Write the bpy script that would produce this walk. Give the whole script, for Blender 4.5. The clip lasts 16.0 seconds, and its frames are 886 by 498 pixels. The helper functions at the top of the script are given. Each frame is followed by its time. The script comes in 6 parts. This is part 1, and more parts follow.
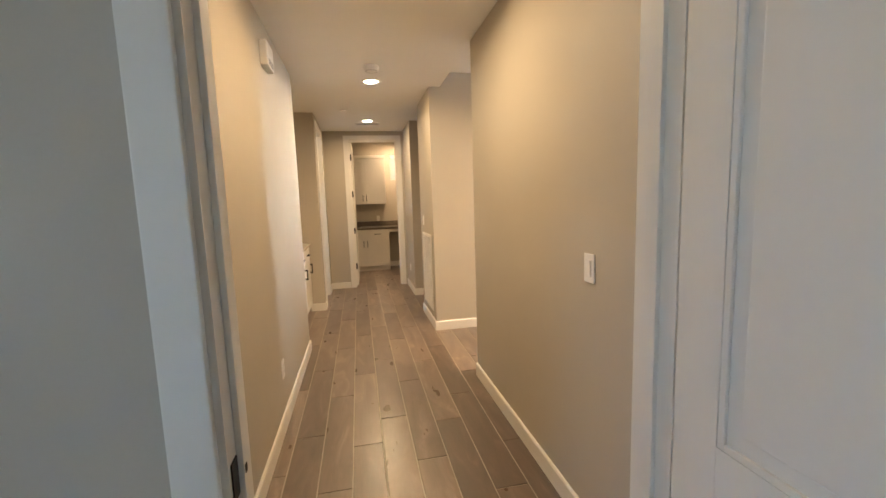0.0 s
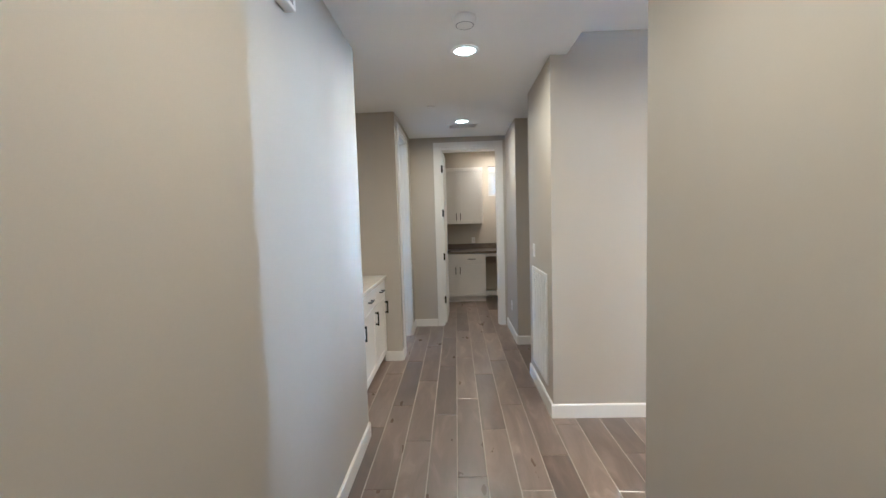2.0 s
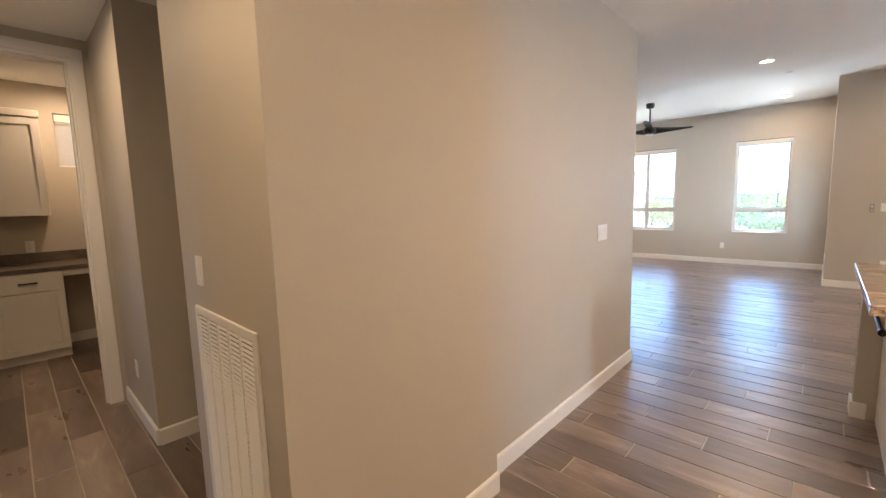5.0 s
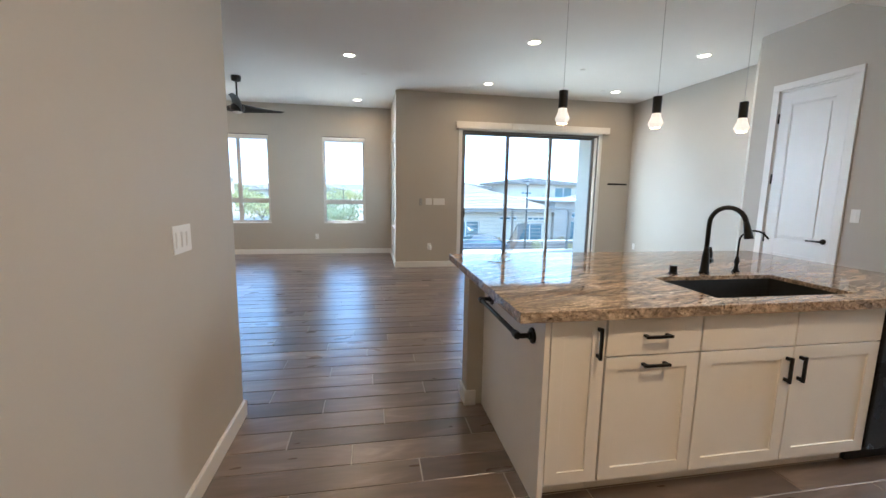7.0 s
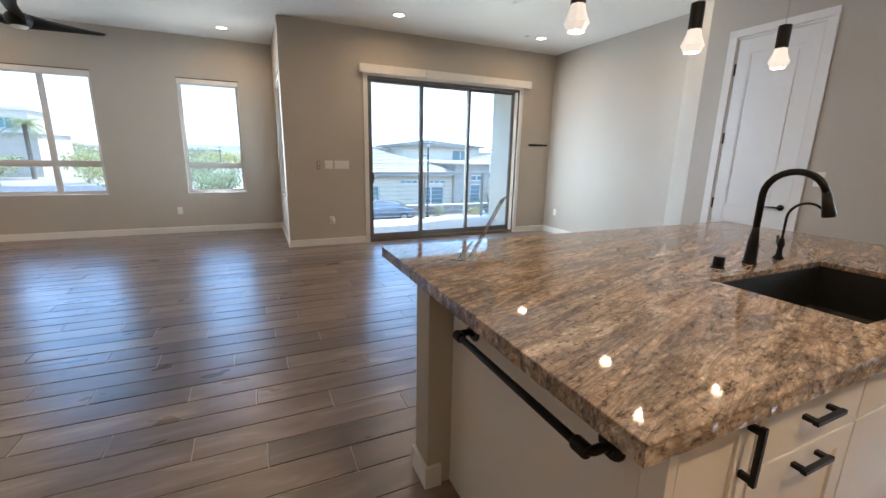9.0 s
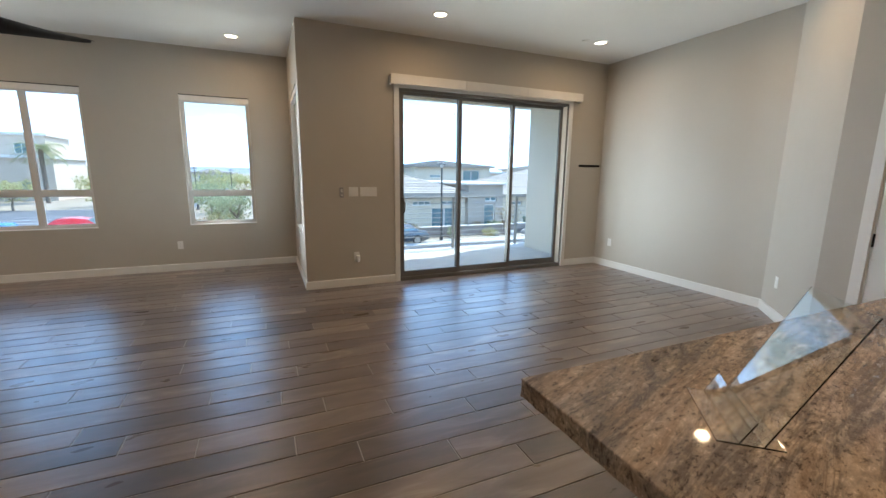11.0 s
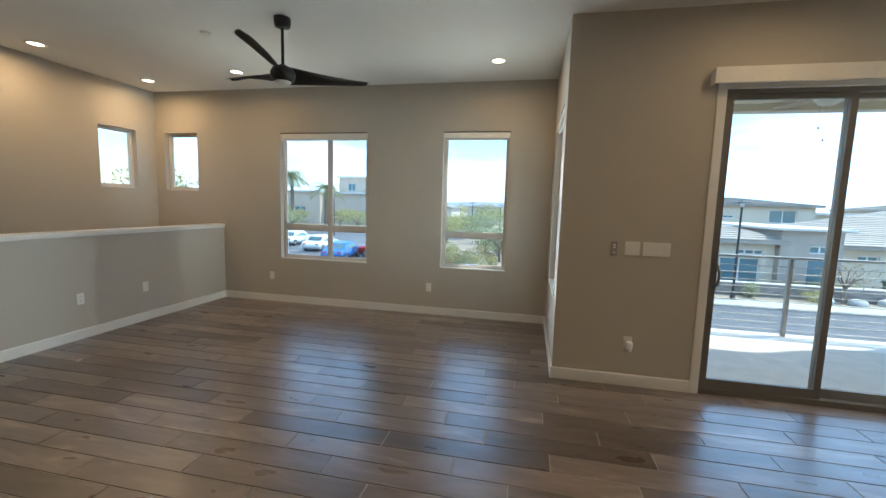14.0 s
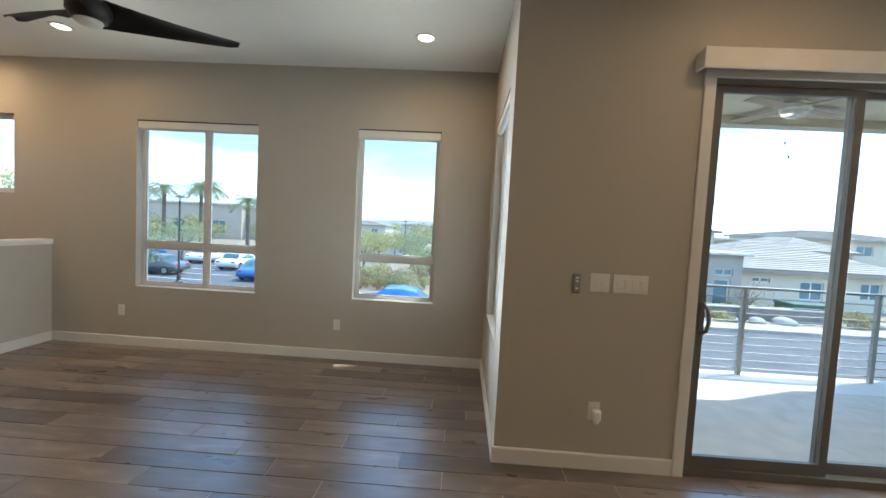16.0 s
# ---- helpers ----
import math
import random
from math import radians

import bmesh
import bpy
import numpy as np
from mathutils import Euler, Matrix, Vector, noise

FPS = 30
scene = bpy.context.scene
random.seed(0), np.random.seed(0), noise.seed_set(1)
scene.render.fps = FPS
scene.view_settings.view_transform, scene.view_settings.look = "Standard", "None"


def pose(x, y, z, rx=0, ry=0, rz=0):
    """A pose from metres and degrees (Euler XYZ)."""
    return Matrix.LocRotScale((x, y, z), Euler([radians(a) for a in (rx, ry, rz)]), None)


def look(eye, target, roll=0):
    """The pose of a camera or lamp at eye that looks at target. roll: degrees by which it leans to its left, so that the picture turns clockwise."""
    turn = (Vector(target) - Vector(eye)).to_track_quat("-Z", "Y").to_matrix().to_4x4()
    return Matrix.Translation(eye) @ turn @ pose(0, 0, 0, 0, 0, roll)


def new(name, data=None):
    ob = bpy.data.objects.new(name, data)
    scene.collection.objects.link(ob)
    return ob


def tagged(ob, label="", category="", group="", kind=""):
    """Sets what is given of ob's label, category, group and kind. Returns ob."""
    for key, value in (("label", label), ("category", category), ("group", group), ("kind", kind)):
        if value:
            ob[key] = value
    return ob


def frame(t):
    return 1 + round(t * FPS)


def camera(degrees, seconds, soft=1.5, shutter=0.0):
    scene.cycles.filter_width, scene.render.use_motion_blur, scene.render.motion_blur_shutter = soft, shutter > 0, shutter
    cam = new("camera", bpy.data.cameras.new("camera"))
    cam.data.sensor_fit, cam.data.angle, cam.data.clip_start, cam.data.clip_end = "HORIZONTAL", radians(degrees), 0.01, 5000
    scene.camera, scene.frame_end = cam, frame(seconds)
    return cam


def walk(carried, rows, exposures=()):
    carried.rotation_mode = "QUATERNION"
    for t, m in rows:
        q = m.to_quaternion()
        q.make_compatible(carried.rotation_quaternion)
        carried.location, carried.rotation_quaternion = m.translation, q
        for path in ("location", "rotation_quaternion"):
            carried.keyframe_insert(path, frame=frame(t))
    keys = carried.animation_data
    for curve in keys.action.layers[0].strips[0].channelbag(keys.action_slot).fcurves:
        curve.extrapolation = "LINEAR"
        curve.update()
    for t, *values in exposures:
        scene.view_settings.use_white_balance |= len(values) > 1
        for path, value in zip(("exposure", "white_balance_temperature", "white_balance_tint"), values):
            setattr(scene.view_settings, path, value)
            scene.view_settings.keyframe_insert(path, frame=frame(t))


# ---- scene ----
cam = camera(94.7, 16.0)
PATH = [
    (0, (0.095, 0.849, 1.412), (0.491, 2.795, 1.176), -1.9),
    (0.5, (0.244, 1.144, 1.422), (0.331, 3.134, 1.239), -1.5),
    (1, (0.22, 1.507, 1.432), (0.178, 3.499, 1.256), -2.3),
    (1.5, (0.187, 1.828, 1.438), (0.126, 3.818, 1.245), -2.7),
    (2, (0.193, 2.213, 1.465), (0.127, 4.207, 1.324), -1.7),
    (2.5, (0.092, 2.543, 1.463), (0.181, 4.534, 1.3), -0.7),
    (3, (0.038, 2.842, 1.462), (0.264, 4.819, 1.261), -0.3),
    (3.5, (0.079, 3.218, 1.453), (0.406, 5.179, 1.235), -0.8),
    (4, (0.074, 3.51, 1.437), (0.62, 5.422, 1.228), -0.4),
    (4.5, (0.146, 3.773, 1.439), (1.177, 5.473, 1.225), -1.6),
    (5, (0.378, 4.026, 1.424), (1.825, 5.386, 1.192), -1.5),
    (5.2, (0.475, 4.12, 1.442), (2.072, 5.305, 1.229), -1.1),
    (7.3, (1.676, 4.436, 1.38), (3.58, 3.919, 1.053), 1.1),
    (7.5, (1.798, 4.438, 1.376), (3.668, 3.827, 1.02), 1.1),
    (8, (2.035, 4.452, 1.36), (3.823, 3.664, 0.937), 1.0),
    (8.5, (2.346, 4.374, 1.359), (4.103, 3.527, 0.916), 1.2),
    (9, (2.592, 4.386, 1.353), (4.364, 3.576, 0.903), 1.2),
    (9.5, (2.878, 4.414, 1.4), (4.688, 3.678, 0.974), 1.1),
    (11.8, (4.078, 4.362, 1.399), (5.88, 3.546, 1.104), 0.8),
    (12, (4.174, 4.324, 1.383), (5.986, 3.519, 1.116), 0.8),
    (12.5, (4.419, 4.221, 1.406), (6.31, 3.605, 1.192), 1.2),
    (13, (4.497, 4.222, 1.431), (6.47, 3.97, 1.218), 1.9),
    (13.5, (4.79, 4.275, 1.491), (6.773, 4.4, 1.257), 1.5),
    (14, (5.123, 4.259, 1.492), (7.07, 4.666, 1.278), 1.7),
    (14.5, (5.454, 4.168, 1.508), (7.352, 4.774, 1.334), 2.5),
    (15, (5.687, 4.21, 1.495), (7.578, 4.839, 1.332), 3.0),
    (15.5, (5.949, 4.297, 1.51), (7.895, 4.74, 1.371), 2.9),
    (16, (6.203, 4.272, 1.478), (8.198, 4.363, 1.367), 3.0),
]
EXPOSURES = [(0, 3.05, 6000, 2), (0.5, 3.10, 4850, 0), (1.5, 2.93, 4150, -2), (3, 2.86, 3950, -5), (4, 2.78, 4350, -3), (4.5, 2.60, 5200, 0), (5, 2.32, 5700, 7), (7.5, 1.60, 5350, 1), (8.5, 1.54, 5600, 5), (9.5, 1.36, 5650, 4), (12, 0.96, 6100, 2), (14.5, 0.88, 5950, -2), (15.5, 0.97, 5850, -2), (16, 0.95, 6000, 0)]
walk(cam, [(t, look(eye, target, roll)) for t, eye, target, roll in PATH], EXPOSURES)

# ---- world and sun ----
SUN_DIR = Vector((0.21, -0.50, 1.0)).normalized()
world = bpy.data.worlds.new("world")
scene.world = world
world.use_nodes = True
wn = world.node_tree.nodes
wl = world.node_tree.links
wn.clear()
sky = wn.new("ShaderNodeTexSky")
sky.sky_type = 'NISHITA'
sky.sun_disc = False
sky.sun_elevation = math.asin(SUN_DIR.z)
sky.sun_rotation = math.atan2(SUN_DIR.x, SUN_DIR.y)
sky.air_density, sky.dust_density, sky.ozone_density = 1.2, 0.6, 3.0
# soft bands of thin white cloud all round
wco = wn.new("ShaderNodeTexCoord")
wmap = wn.new("ShaderNodeMapping")
wmap.inputs["Scale"].default_value = (1.6, 1.6, 6.0)
wnoise = wn.new("ShaderNodeTexNoise")
wnoise.inputs["Scale"].default_value = 1.7
wnoise.inputs["Detail"].default_value = 6
wramp = wn.new("ShaderNodeValToRGB")
wramp.color_ramp.elements[0].position, wramp.color_ramp.elements[1].position = 0.40, 0.66
wmix = wn.new("ShaderNodeMix")
wmix.data_type = 'RGBA'
wmix.inputs["B"].default_value = (9.4, 15.2, 26.5, 1)
wfac = wn.new("ShaderNodeMath")
wfac.operation = 'MULTIPLY'
wfac.inputs[1].default_value = 0.9
wbg = wn.new("ShaderNodeBackground")
wbg.inputs["Strength"].default_value = 0.15
wout = wn.new("ShaderNodeOutputWorld")
wl.new(wco.outputs["Generated"], wmap.inputs["Vector"])
wl.new(wmap.outputs["Vector"], wnoise.inputs["Vector"])
wl.new(wnoise.outputs["Fac"], wramp.inputs["Fac"])
wl.new(wramp.outputs["Color"], wfac.inputs[0])
wl.new(wfac.outputs[0], wmix.inputs["Factor"])
wl.new(sky.outputs["Color"], wmix.inputs["A"])
wl.new(wmix.outputs["Result"], wbg.inputs["Color"])
wl.new(wbg.outputs[0], wout.inputs["Surface"])
sun_data = bpy.data.lights.new("sun", 'SUN')
sun_data.energy, sun_data.angle, sun_data.color = 4.2, radians(0.55), (1.0, 0.95, 0.87)
sun = new("sun", sun_data)
sun.matrix_world = look(SUN_DIR * 60, (0, 0, 0))
LAMP_WATTS, LAMP_COLOUR = 2.5, (1.0, 0.63, 0.34)
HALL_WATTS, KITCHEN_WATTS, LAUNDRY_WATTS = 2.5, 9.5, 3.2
HALL_COLOUR = (1.0, 0.645, 0.345)


# area lamps added in the glazed openings, in place of the open sky's daylight
def fill_lamp(x, y, z, width, height, tilt, rz, watts, spread=180, colour=(0.84, 0.92, 1.0)):
    ld = bpy.data.lights.new("window_daylight", 'AREA')
    ld.shape, ld.size, ld.size_y, ld.color = 'RECTANGLE', width, height, colour
    ld.energy, ld.spread = watts, radians(spread)
    new("window_daylight", ld).matrix_world = pose(x, y, z, 90 + tilt, 0, rz)


# lamp in the unseen kitchen window, added to brighten the hall's block wall
fill_lamp(2.025, -0.50, 1.675, 1.35, 1.15, 0, 0, 50, 180, (0.94, 0.97, 1.0))
fill_lamp(9.575, 3.90, 1.55, 1.0, 1.75, 0, 0, 3.6)
GROUND_FILL = (1.0, 0.94, 0.80)
# added lamps: tilted ones for sunlit ground glow, turned ones for slanting sky light
fill_lamp(8.82, 1.5, 1.0, 2.3, 0.6, 50, 90, 2.8, 66, GROUND_FILL)
fill_lamp(8.82, 1.5, 1.2, 0.8, 2.1, 0, 150, 8.5, 96)
fill_lamp(8.80, 1.3, 1.2, 0.08, 2.1, 0, 0, 8.5, 66)
# narrow beams added to brighten the far end of the hall's west wall
fill_lamp(10.52, 6.65, 1.6, 0.3, 1.5, 0, 103.8, 0.5, 12, (1.0, 0.97, 0.93))
fill_lamp(10.52, 5.05, 1.6, 0.25, 1.5, 0, 91.5, 0.45, 8, (1.0, 0.97, 0.93))
# lamp in the unseen bedroom window, added to light the open door
fill_lamp(-2.26, -0.35, 1.55, 1.0, 1.0, 0, -90, 1.9, 180, (1.0, 0.97, 0.92))
fill_lamp(10.52, 7.13, 1.4, 1.25, 0.6, 50, 90, 1.3, 64, GROUND_FILL)
fill_lamp(10.50, 7.13, 1.5, 0.6, 1.6, 0, 152, 9.5, 44)
fill_lamp(10.52, 4.97, 1.4, 0.8, 0.6, 50, 90, 0.9, 64, GROUND_FILL)

# ---- materials ----
def nodes_of(name):
    m = bpy.data.materials.new(name)
    m.use_nodes = True
    t = m.node_tree
    return m, t, t.nodes["Principled BSDF"]


def ramp_node(t, stops, source):
    r = t.nodes.new("ShaderNodeValToRGB")
    e = r.color_ramp.elements
    while len(e) < len(stops):
        e.new(0.5)
    for el, (p, c) in zip(e, stops):
        el.position, el.color = p, (*c, 1)
    t.links.new(source, r.inputs["Fac"])
    return r.outputs["Color"]


def noise_node(t, scale, detail=4, rough=0.55, stretch=(1, 1, 1), distort=0.0, world_space=True, offset=None):
    if world_space:
        src = t.nodes.new("ShaderNodeNewGeometry").outputs["Position"]
    else:
        src = t.nodes.new("ShaderNodeTexCoord").outputs["Object"]
    mp = t.nodes.new("ShaderNodeMapping")
    mp.inputs["Scale"].default_value = stretch
    t.links.new(src, mp.inputs["Vector"])
    if offset is not None:
        t.links.new(offset, mp.inputs["Location"])
    n = t.nodes.new("ShaderNodeTexNoise")
    n.inputs["Scale"].default_value, n.inputs["Detail"].default_value = scale, detail
    n.inputs["Roughness"].default_value, n.inputs["Distortion"].default_value = rough, distort
    t.links.new(mp.outputs["Vector"], n.inputs["Vector"])
    return n.outputs["Fac"]


def bump_node(t, b, height, strength, distance=0.002):
    n = t.nodes.new("ShaderNodeBump")
    n.inputs["Strength"].default_value, n.inputs["Distance"].default_value = strength, distance
    t.links.new(height, n.inputs["Height"])
    t.links.new(n.outputs["Normal"], b.inputs["Normal"])


def mixed(t, kind, a, b, fac):
    n = t.nodes.new("ShaderNodeMix")
    n.data_type, n.blend_type = 'RGBA', kind
    for key, v in (("A", a), ("B", b), ("Factor", fac)):
        if isinstance(v, (int, float)):
            n.inputs[key].default_value = v if key == "Factor" else (v, v, v, 1)
        elif isinstance(v, tuple):
            n.inputs[key].default_value = (*v, 1)
        else:
            t.links.new(v, n.inputs[key])
    return n.outputs["Result"]


def surface(name, base, rough=0.5, metal=0.0, vary=0.06, scale=3.0, fine=90.0, bump=0.05, distance=0.001, stretch=(1, 1, 1), spec=0.5):
    """A plain surface with broad tone shifts, a fine grain and a little relief."""
    m, t, b = nodes_of(name)
    lo = tuple(max(0, c * (1 - vary)) for c in base)
    hi = tuple(min(1, c * (1 + vary)) for c in base)
    broad = ramp_node(t, [(0.3, lo), (0.7, hi)], noise_node(t, scale, 4, 0.6, stretch))
    grain = noise_node(t, fine, 3, 0.6, stretch)
    shade = ramp_node(t, [(0.3, (1 - vary,) * 3), (0.7, (1, 1, 1))], grain)
    t.links.new(mixed(t, 'MULTIPLY', broad, shade, 0.6), b.inputs["Base Color"])
    rr = ramp_node(t, [(0.3, (rough * 0.88,) * 3), (0.7, (min(1, rough * 1.1),) * 3)], noise_node(t, scale * 2.3, 3))
    t.links.new(rr, b.inputs["Roughness"])
    b.inputs["Metallic"].default_value = metal
    b.inputs["Specular IOR Level"].default_value = spec
    if bump:
        bump_node(t, b, grain, bump, distance)
    return m


def emitter(name, colour, strength):
    m, t, b = nodes_of(name)
    b.inputs["Base Color"].default_value = (0.9, 0.88, 0.84, 1)
    b.inputs["Emission Color"].default_value = (*colour, 1)
    b.inputs["Emission Strength"].default_value = strength
    return m


def glass(name, rough=0.0, colour=(0.97, 0.99, 0.985)):
    m, t, b = nodes_of(name)
    g = t.nodes.new("ShaderNodeBsdfGlass")
    g.inputs["Color"].default_value = (*colour, 1)
    g.inputs["Roughness"].default_value, g.inputs["IOR"].default_value = rough, 1.45
    t.links.new(g.outputs[0], t.nodes["Material Output"].inputs["Surface"])
    return m


def plank_material():
    m, t, b = nodes_of("wood_look_tile")
    inf = t.nodes.new("ShaderNodeObjectInfo").outputs["Random"]
    isl = t.nodes.new("ShaderNodeNewGeometry").outputs["Random Per Island"]
    add = t.nodes.new("ShaderNodeMath")
    add.operation = 'ADD'
    t.links.new(inf, add.inputs[0]), t.links.new(isl, add.inputs[1])
    fr = t.nodes.new("ShaderNodeMath")
    fr.operation = 'FRACT'
    t.links.new(add.outputs[0], fr.inputs[0])
    rnd = fr.outputs[0]
    mul = t.nodes.new("ShaderNodeMath")
    mul.operation = 'MULTIPLY'
    mul.inputs[1].default_value = 37.0
    t.links.new(rnd, mul.inputs[0])
    off = t.nodes.new("ShaderNodeCombineXYZ")
    t.links.new(mul.outputs[0], off.inputs[0]), t.links.new(mul.outputs[0], off.inputs[1])
    tone = ramp_node(t, [(0.0, (0.095, 0.064, 0.050)), (0.3, (0.150, 0.106, 0.083)), (0.7, (0.205, 0.151, 0.119)), (1.0, (0.255, 0.192, 0.153))], rnd)
    streak = ramp_node(t, [(0.30, (0.66, 0.64, 0.62)), (0.46, (0.90, 0.89, 0.89)), (0.58, (1.14, 1.13, 1.12)), (0.70, (1.75, 1.78, 1.82))], noise_node(t, 2.0, 4, 0.55, (4.5, 1.0, 1), 0.9, offset=off.outputs[0]))
    grain = noise_node(t, 9, 6, 0.7, (16, 0.7, 1), 0.4, offset=off.outputs[0])
    fine = ramp_node(t, [(0.35, (0.92, 0.915, 0.91)), (0.65, (1.03, 1.03, 1.03))], grain)
    knots = ramp_node(t, [(0.68, (1, 1, 1)), (0.80, (0.55, 0.50, 0.46))], noise_node(t, 3.4, 3, 0.6, (4.5, 0.7, 1), 0.6, offset=off.outputs[0]))
    c = mixed(t, 'MULTIPLY', tone, streak, 0.85)
    c = mixed(t, 'MULTIPLY', c, fine, 0.8)
    c = mixed(t, 'MULTIPLY', c, knots, 0.04)
    t.links.new(c, b.inputs["Base Color"])
    t.links.new(ramp_node(t, [(0.3, (0.27,) * 3), (0.7, (0.38,) * 3)], noise_node(t, 3, 3, 0.5, (3, 1, 1), offset=off.outputs[0])), b.inputs["Roughness"])
    b.inputs["Specular IOR Level"].default_value = 1.0
    b.inputs["Coat Weight"].default_value, b.inputs["Coat Roughness"].default_value = 0.5, 0.33
    bump_node(t, b, noise_node(t, 5, 4, 0.6, (3, 0.8, 1), offset=off.outputs[0]), 0.16, 0.002)
    return m


def granite_material():
    m, t, b = nodes_of("granite")
    turned = t.nodes.new("ShaderNodeVectorRotate")
    turned.rotation_type = 'Z_AXIS'
    turned.inputs["Angle"].default_value = radians(-18)
    t.links.new(t.nodes.new("ShaderNodeNewGeometry").outputs["Position"], turned.inputs["Vector"])

    def along(scale, detail, rough, stretch, distort):
        n = noise_node(t, scale, detail, rough, stretch, distort)
        t.links.new(turned.outputs[0], n.node.inputs["Vector"].links[0].from_node.inputs["Vector"])
        return n

    flow = along(1.6, 6, 0.66, (3.4, 0.6, 1.6), 0.9)
    c = ramp_node(t, [(0.25, (0.13, 0.092, 0.068)), (0.38, (0.38, 0.27, 0.185)), (0.47, (0.56, 0.43, 0.31)), (0.55, (0.28, 0.225, 0.18)), (0.63, (0.62, 0.50, 0.375)), (0.78, (0.74, 0.65, 0.53))], flow)
    vein = ramp_node(t, [(0.40, (0.95, 0.95, 0.95)), (0.50, (0.38, 0.35, 0.32)), (0.57, (1.0, 1.0, 1.0))], along(4.2, 8, 0.72, (4.6, 0.75, 2.5), 0.8))
    speck = ramp_node(t, [(0.37, (0.16, 0.14, 0.13)), (0.45, (0.92, 0.90, 0.88)), (0.58, (1.12, 1.10, 1.08)), (0.66, (1.85, 1.82, 1.78))], along(52, 5, 0.74, (1.6, 0.75, 1), 0.4))
    c = mixed(t, 'MULTIPLY', c, vein, 0.75)
    c = mixed(t, 'MULTIPLY', c, speck, 0.85)
    t.links.new(c, b.inputs["Base Color"])
    b.inputs["Roughness"].default_value = 0.045
    b.inputs["Specular IOR Level"].default_value = 0.6
    return m


def roof_material():
    m, t, b = nodes_of("roof_tile")
    inf = t.nodes.new("ShaderNodeNewGeometry").outputs["Random Per Island"]
    c = ramp_node(t, [(0, (0.25, 0.21, 0.17)), (1, (0.36, 0.31, 0.255))], inf)
    t.links.new(mixed(t, 'MULTIPLY', c, ramp_node(t, [(0.3, (0.8,) * 3), (0.7, (1,) * 3)], noise_node(t, 6)), 0.7), b.inputs["Base Color"])
    b.inputs["Roughness"].default_value = 0.85
    return m


def leaf_material(name, a, c):
    m, t, b = nodes_of(name)
    inf = t.nodes.new("ShaderNodeNewGeometry").outputs["Random Per Island"]
    t.links.new(ramp_node(t, [(0, a), (1, c)], inf), b.inputs["Base Color"])
    b.inputs["Roughness"].default_value = 0.6
    tr = t.nodes.new("ShaderNodeBsdfTranslucent")
    mx = t.nodes.new("ShaderNodeMixShader")
    mx.inputs[0].default_value = 0.45
    t.links.new(b.inputs["Base Color"].links[0].from_socket, tr.inputs["Color"])
    t.links.new(b.outputs[0], mx.inputs[1]), t.links.new(tr.outputs[0], mx.inputs[2])
    t.links.new(mx.outputs[0], t.nodes["Material Output"].inputs["Surface"])
    return m


PAINT = surface("wall_paint", (0.50, 0.455, 0.385), 0.62, vary=0.025, scale=0.9, fine=140, bump=0.12, distance=0.0012)
CEIL = surface("ceiling_paint", (0.87, 0.862, 0.835), 0.8, vary=0.02, scale=0.8, fine=110, bump=0.15, distance=0.0015)
TRIM = surface("trim_paint", (0.80, 0.775, 0.73), 0.38, vary=0.02, scale=2, fine=60, bump=0.02)
DOORP = surface("door_paint", (0.80, 0.78, 0.75), 0.36, vary=0.02, scale=2, fine=60, bump=0.02)
CAB = surface("cabinet_paint", (0.80, 0.765, 0.71), 0.36, vary=0.025, scale=2.5, fine=70, bump=0.02)
BLACK = surface("black_metal", (0.012, 0.011, 0.010), 0.36, 0.6, vary=0.2, scale=14, fine=200, bump=0.03)
FANBLK = surface("fan_black", (0.014, 0.012, 0.011), 0.42, 0.0, vary=0.2, scale=6, fine=60, bump=0.03)
SINKM = surface("sink_composite", (0.010, 0.010, 0.010), 0.55, 0.0, vary=0.2, scale=20, fine=220, bump=0.08)
GROUT = surface("grout", (0.52, 0.47, 0.40), 0.9, vary=0.12, scale=6, fine=200, bump=0.2)
PLANK = plank_material()
GRANITE = granite_material()
QUARTZ = surface("cream_quartz", (0.74, 0.68, 0.58), 0.2, vary=0.05, scale=9, fine=160, bump=0.0)
LAMINATE = surface("brown_laminate", (0.13, 0.105, 0.085), 0.35, vary=0.3, scale=12, fine=130, bump=0.02)
VINYL = surface("window_vinyl", (0.66, 0.63, 0.58), 0.5, vary=0.04, scale=4, fine=80, bump=0.02)
ALU = surface("slider_frame", (0.16, 0.145, 0.125), 0.42, 0.25, vary=0.06, scale=5, fine=120, bump=0.02)
SHADE = surface("shade_fabric", (0.78, 0.75, 0.70), 0.75, vary=0.03, scale=5, fine=300, bump=0.1)
PLASTIC = surface("white_plastic", (0.82, 0.80, 0.76), 0.34, vary=0.015, scale=5, fine=90, bump=0.01)
GREYP = surface("grey_plastic", (0.30, 0.29, 0.28), 0.4, vary=0.05, scale=8, fine=90, bump=0.01)
# near-black for dark parts, and for shade put behind slats and in slots
DARKP = surface("dark_plastic_gap_shade", (0.02, 0.018, 0.016), 0.7, vary=0.1, bump=0.0)
STEELD = surface("black_stainless", (0.045, 0.043, 0.042), 0.27, 0.85, vary=0.08, scale=3, fine=180, bump=0.03, stretch=(1, 1, 12))
STEEL = surface("brushed_steel", (0.42, 0.41, 0.39), 0.3, 0.9, vary=0.08, scale=6, fine=160, bump=0.03)
STUCCO = surface("stucco_cream", (0.68, 0.605, 0.48), 0.9, vary=0.05, scale=1.2, fine=60, bump=0.35, distance=0.004)
STUCCOW = surface("stucco_white", (0.58, 0.50, 0.38), 0.9, vary=0.05, scale=0.8, fine=30, bump=0.2, distance=0.004)
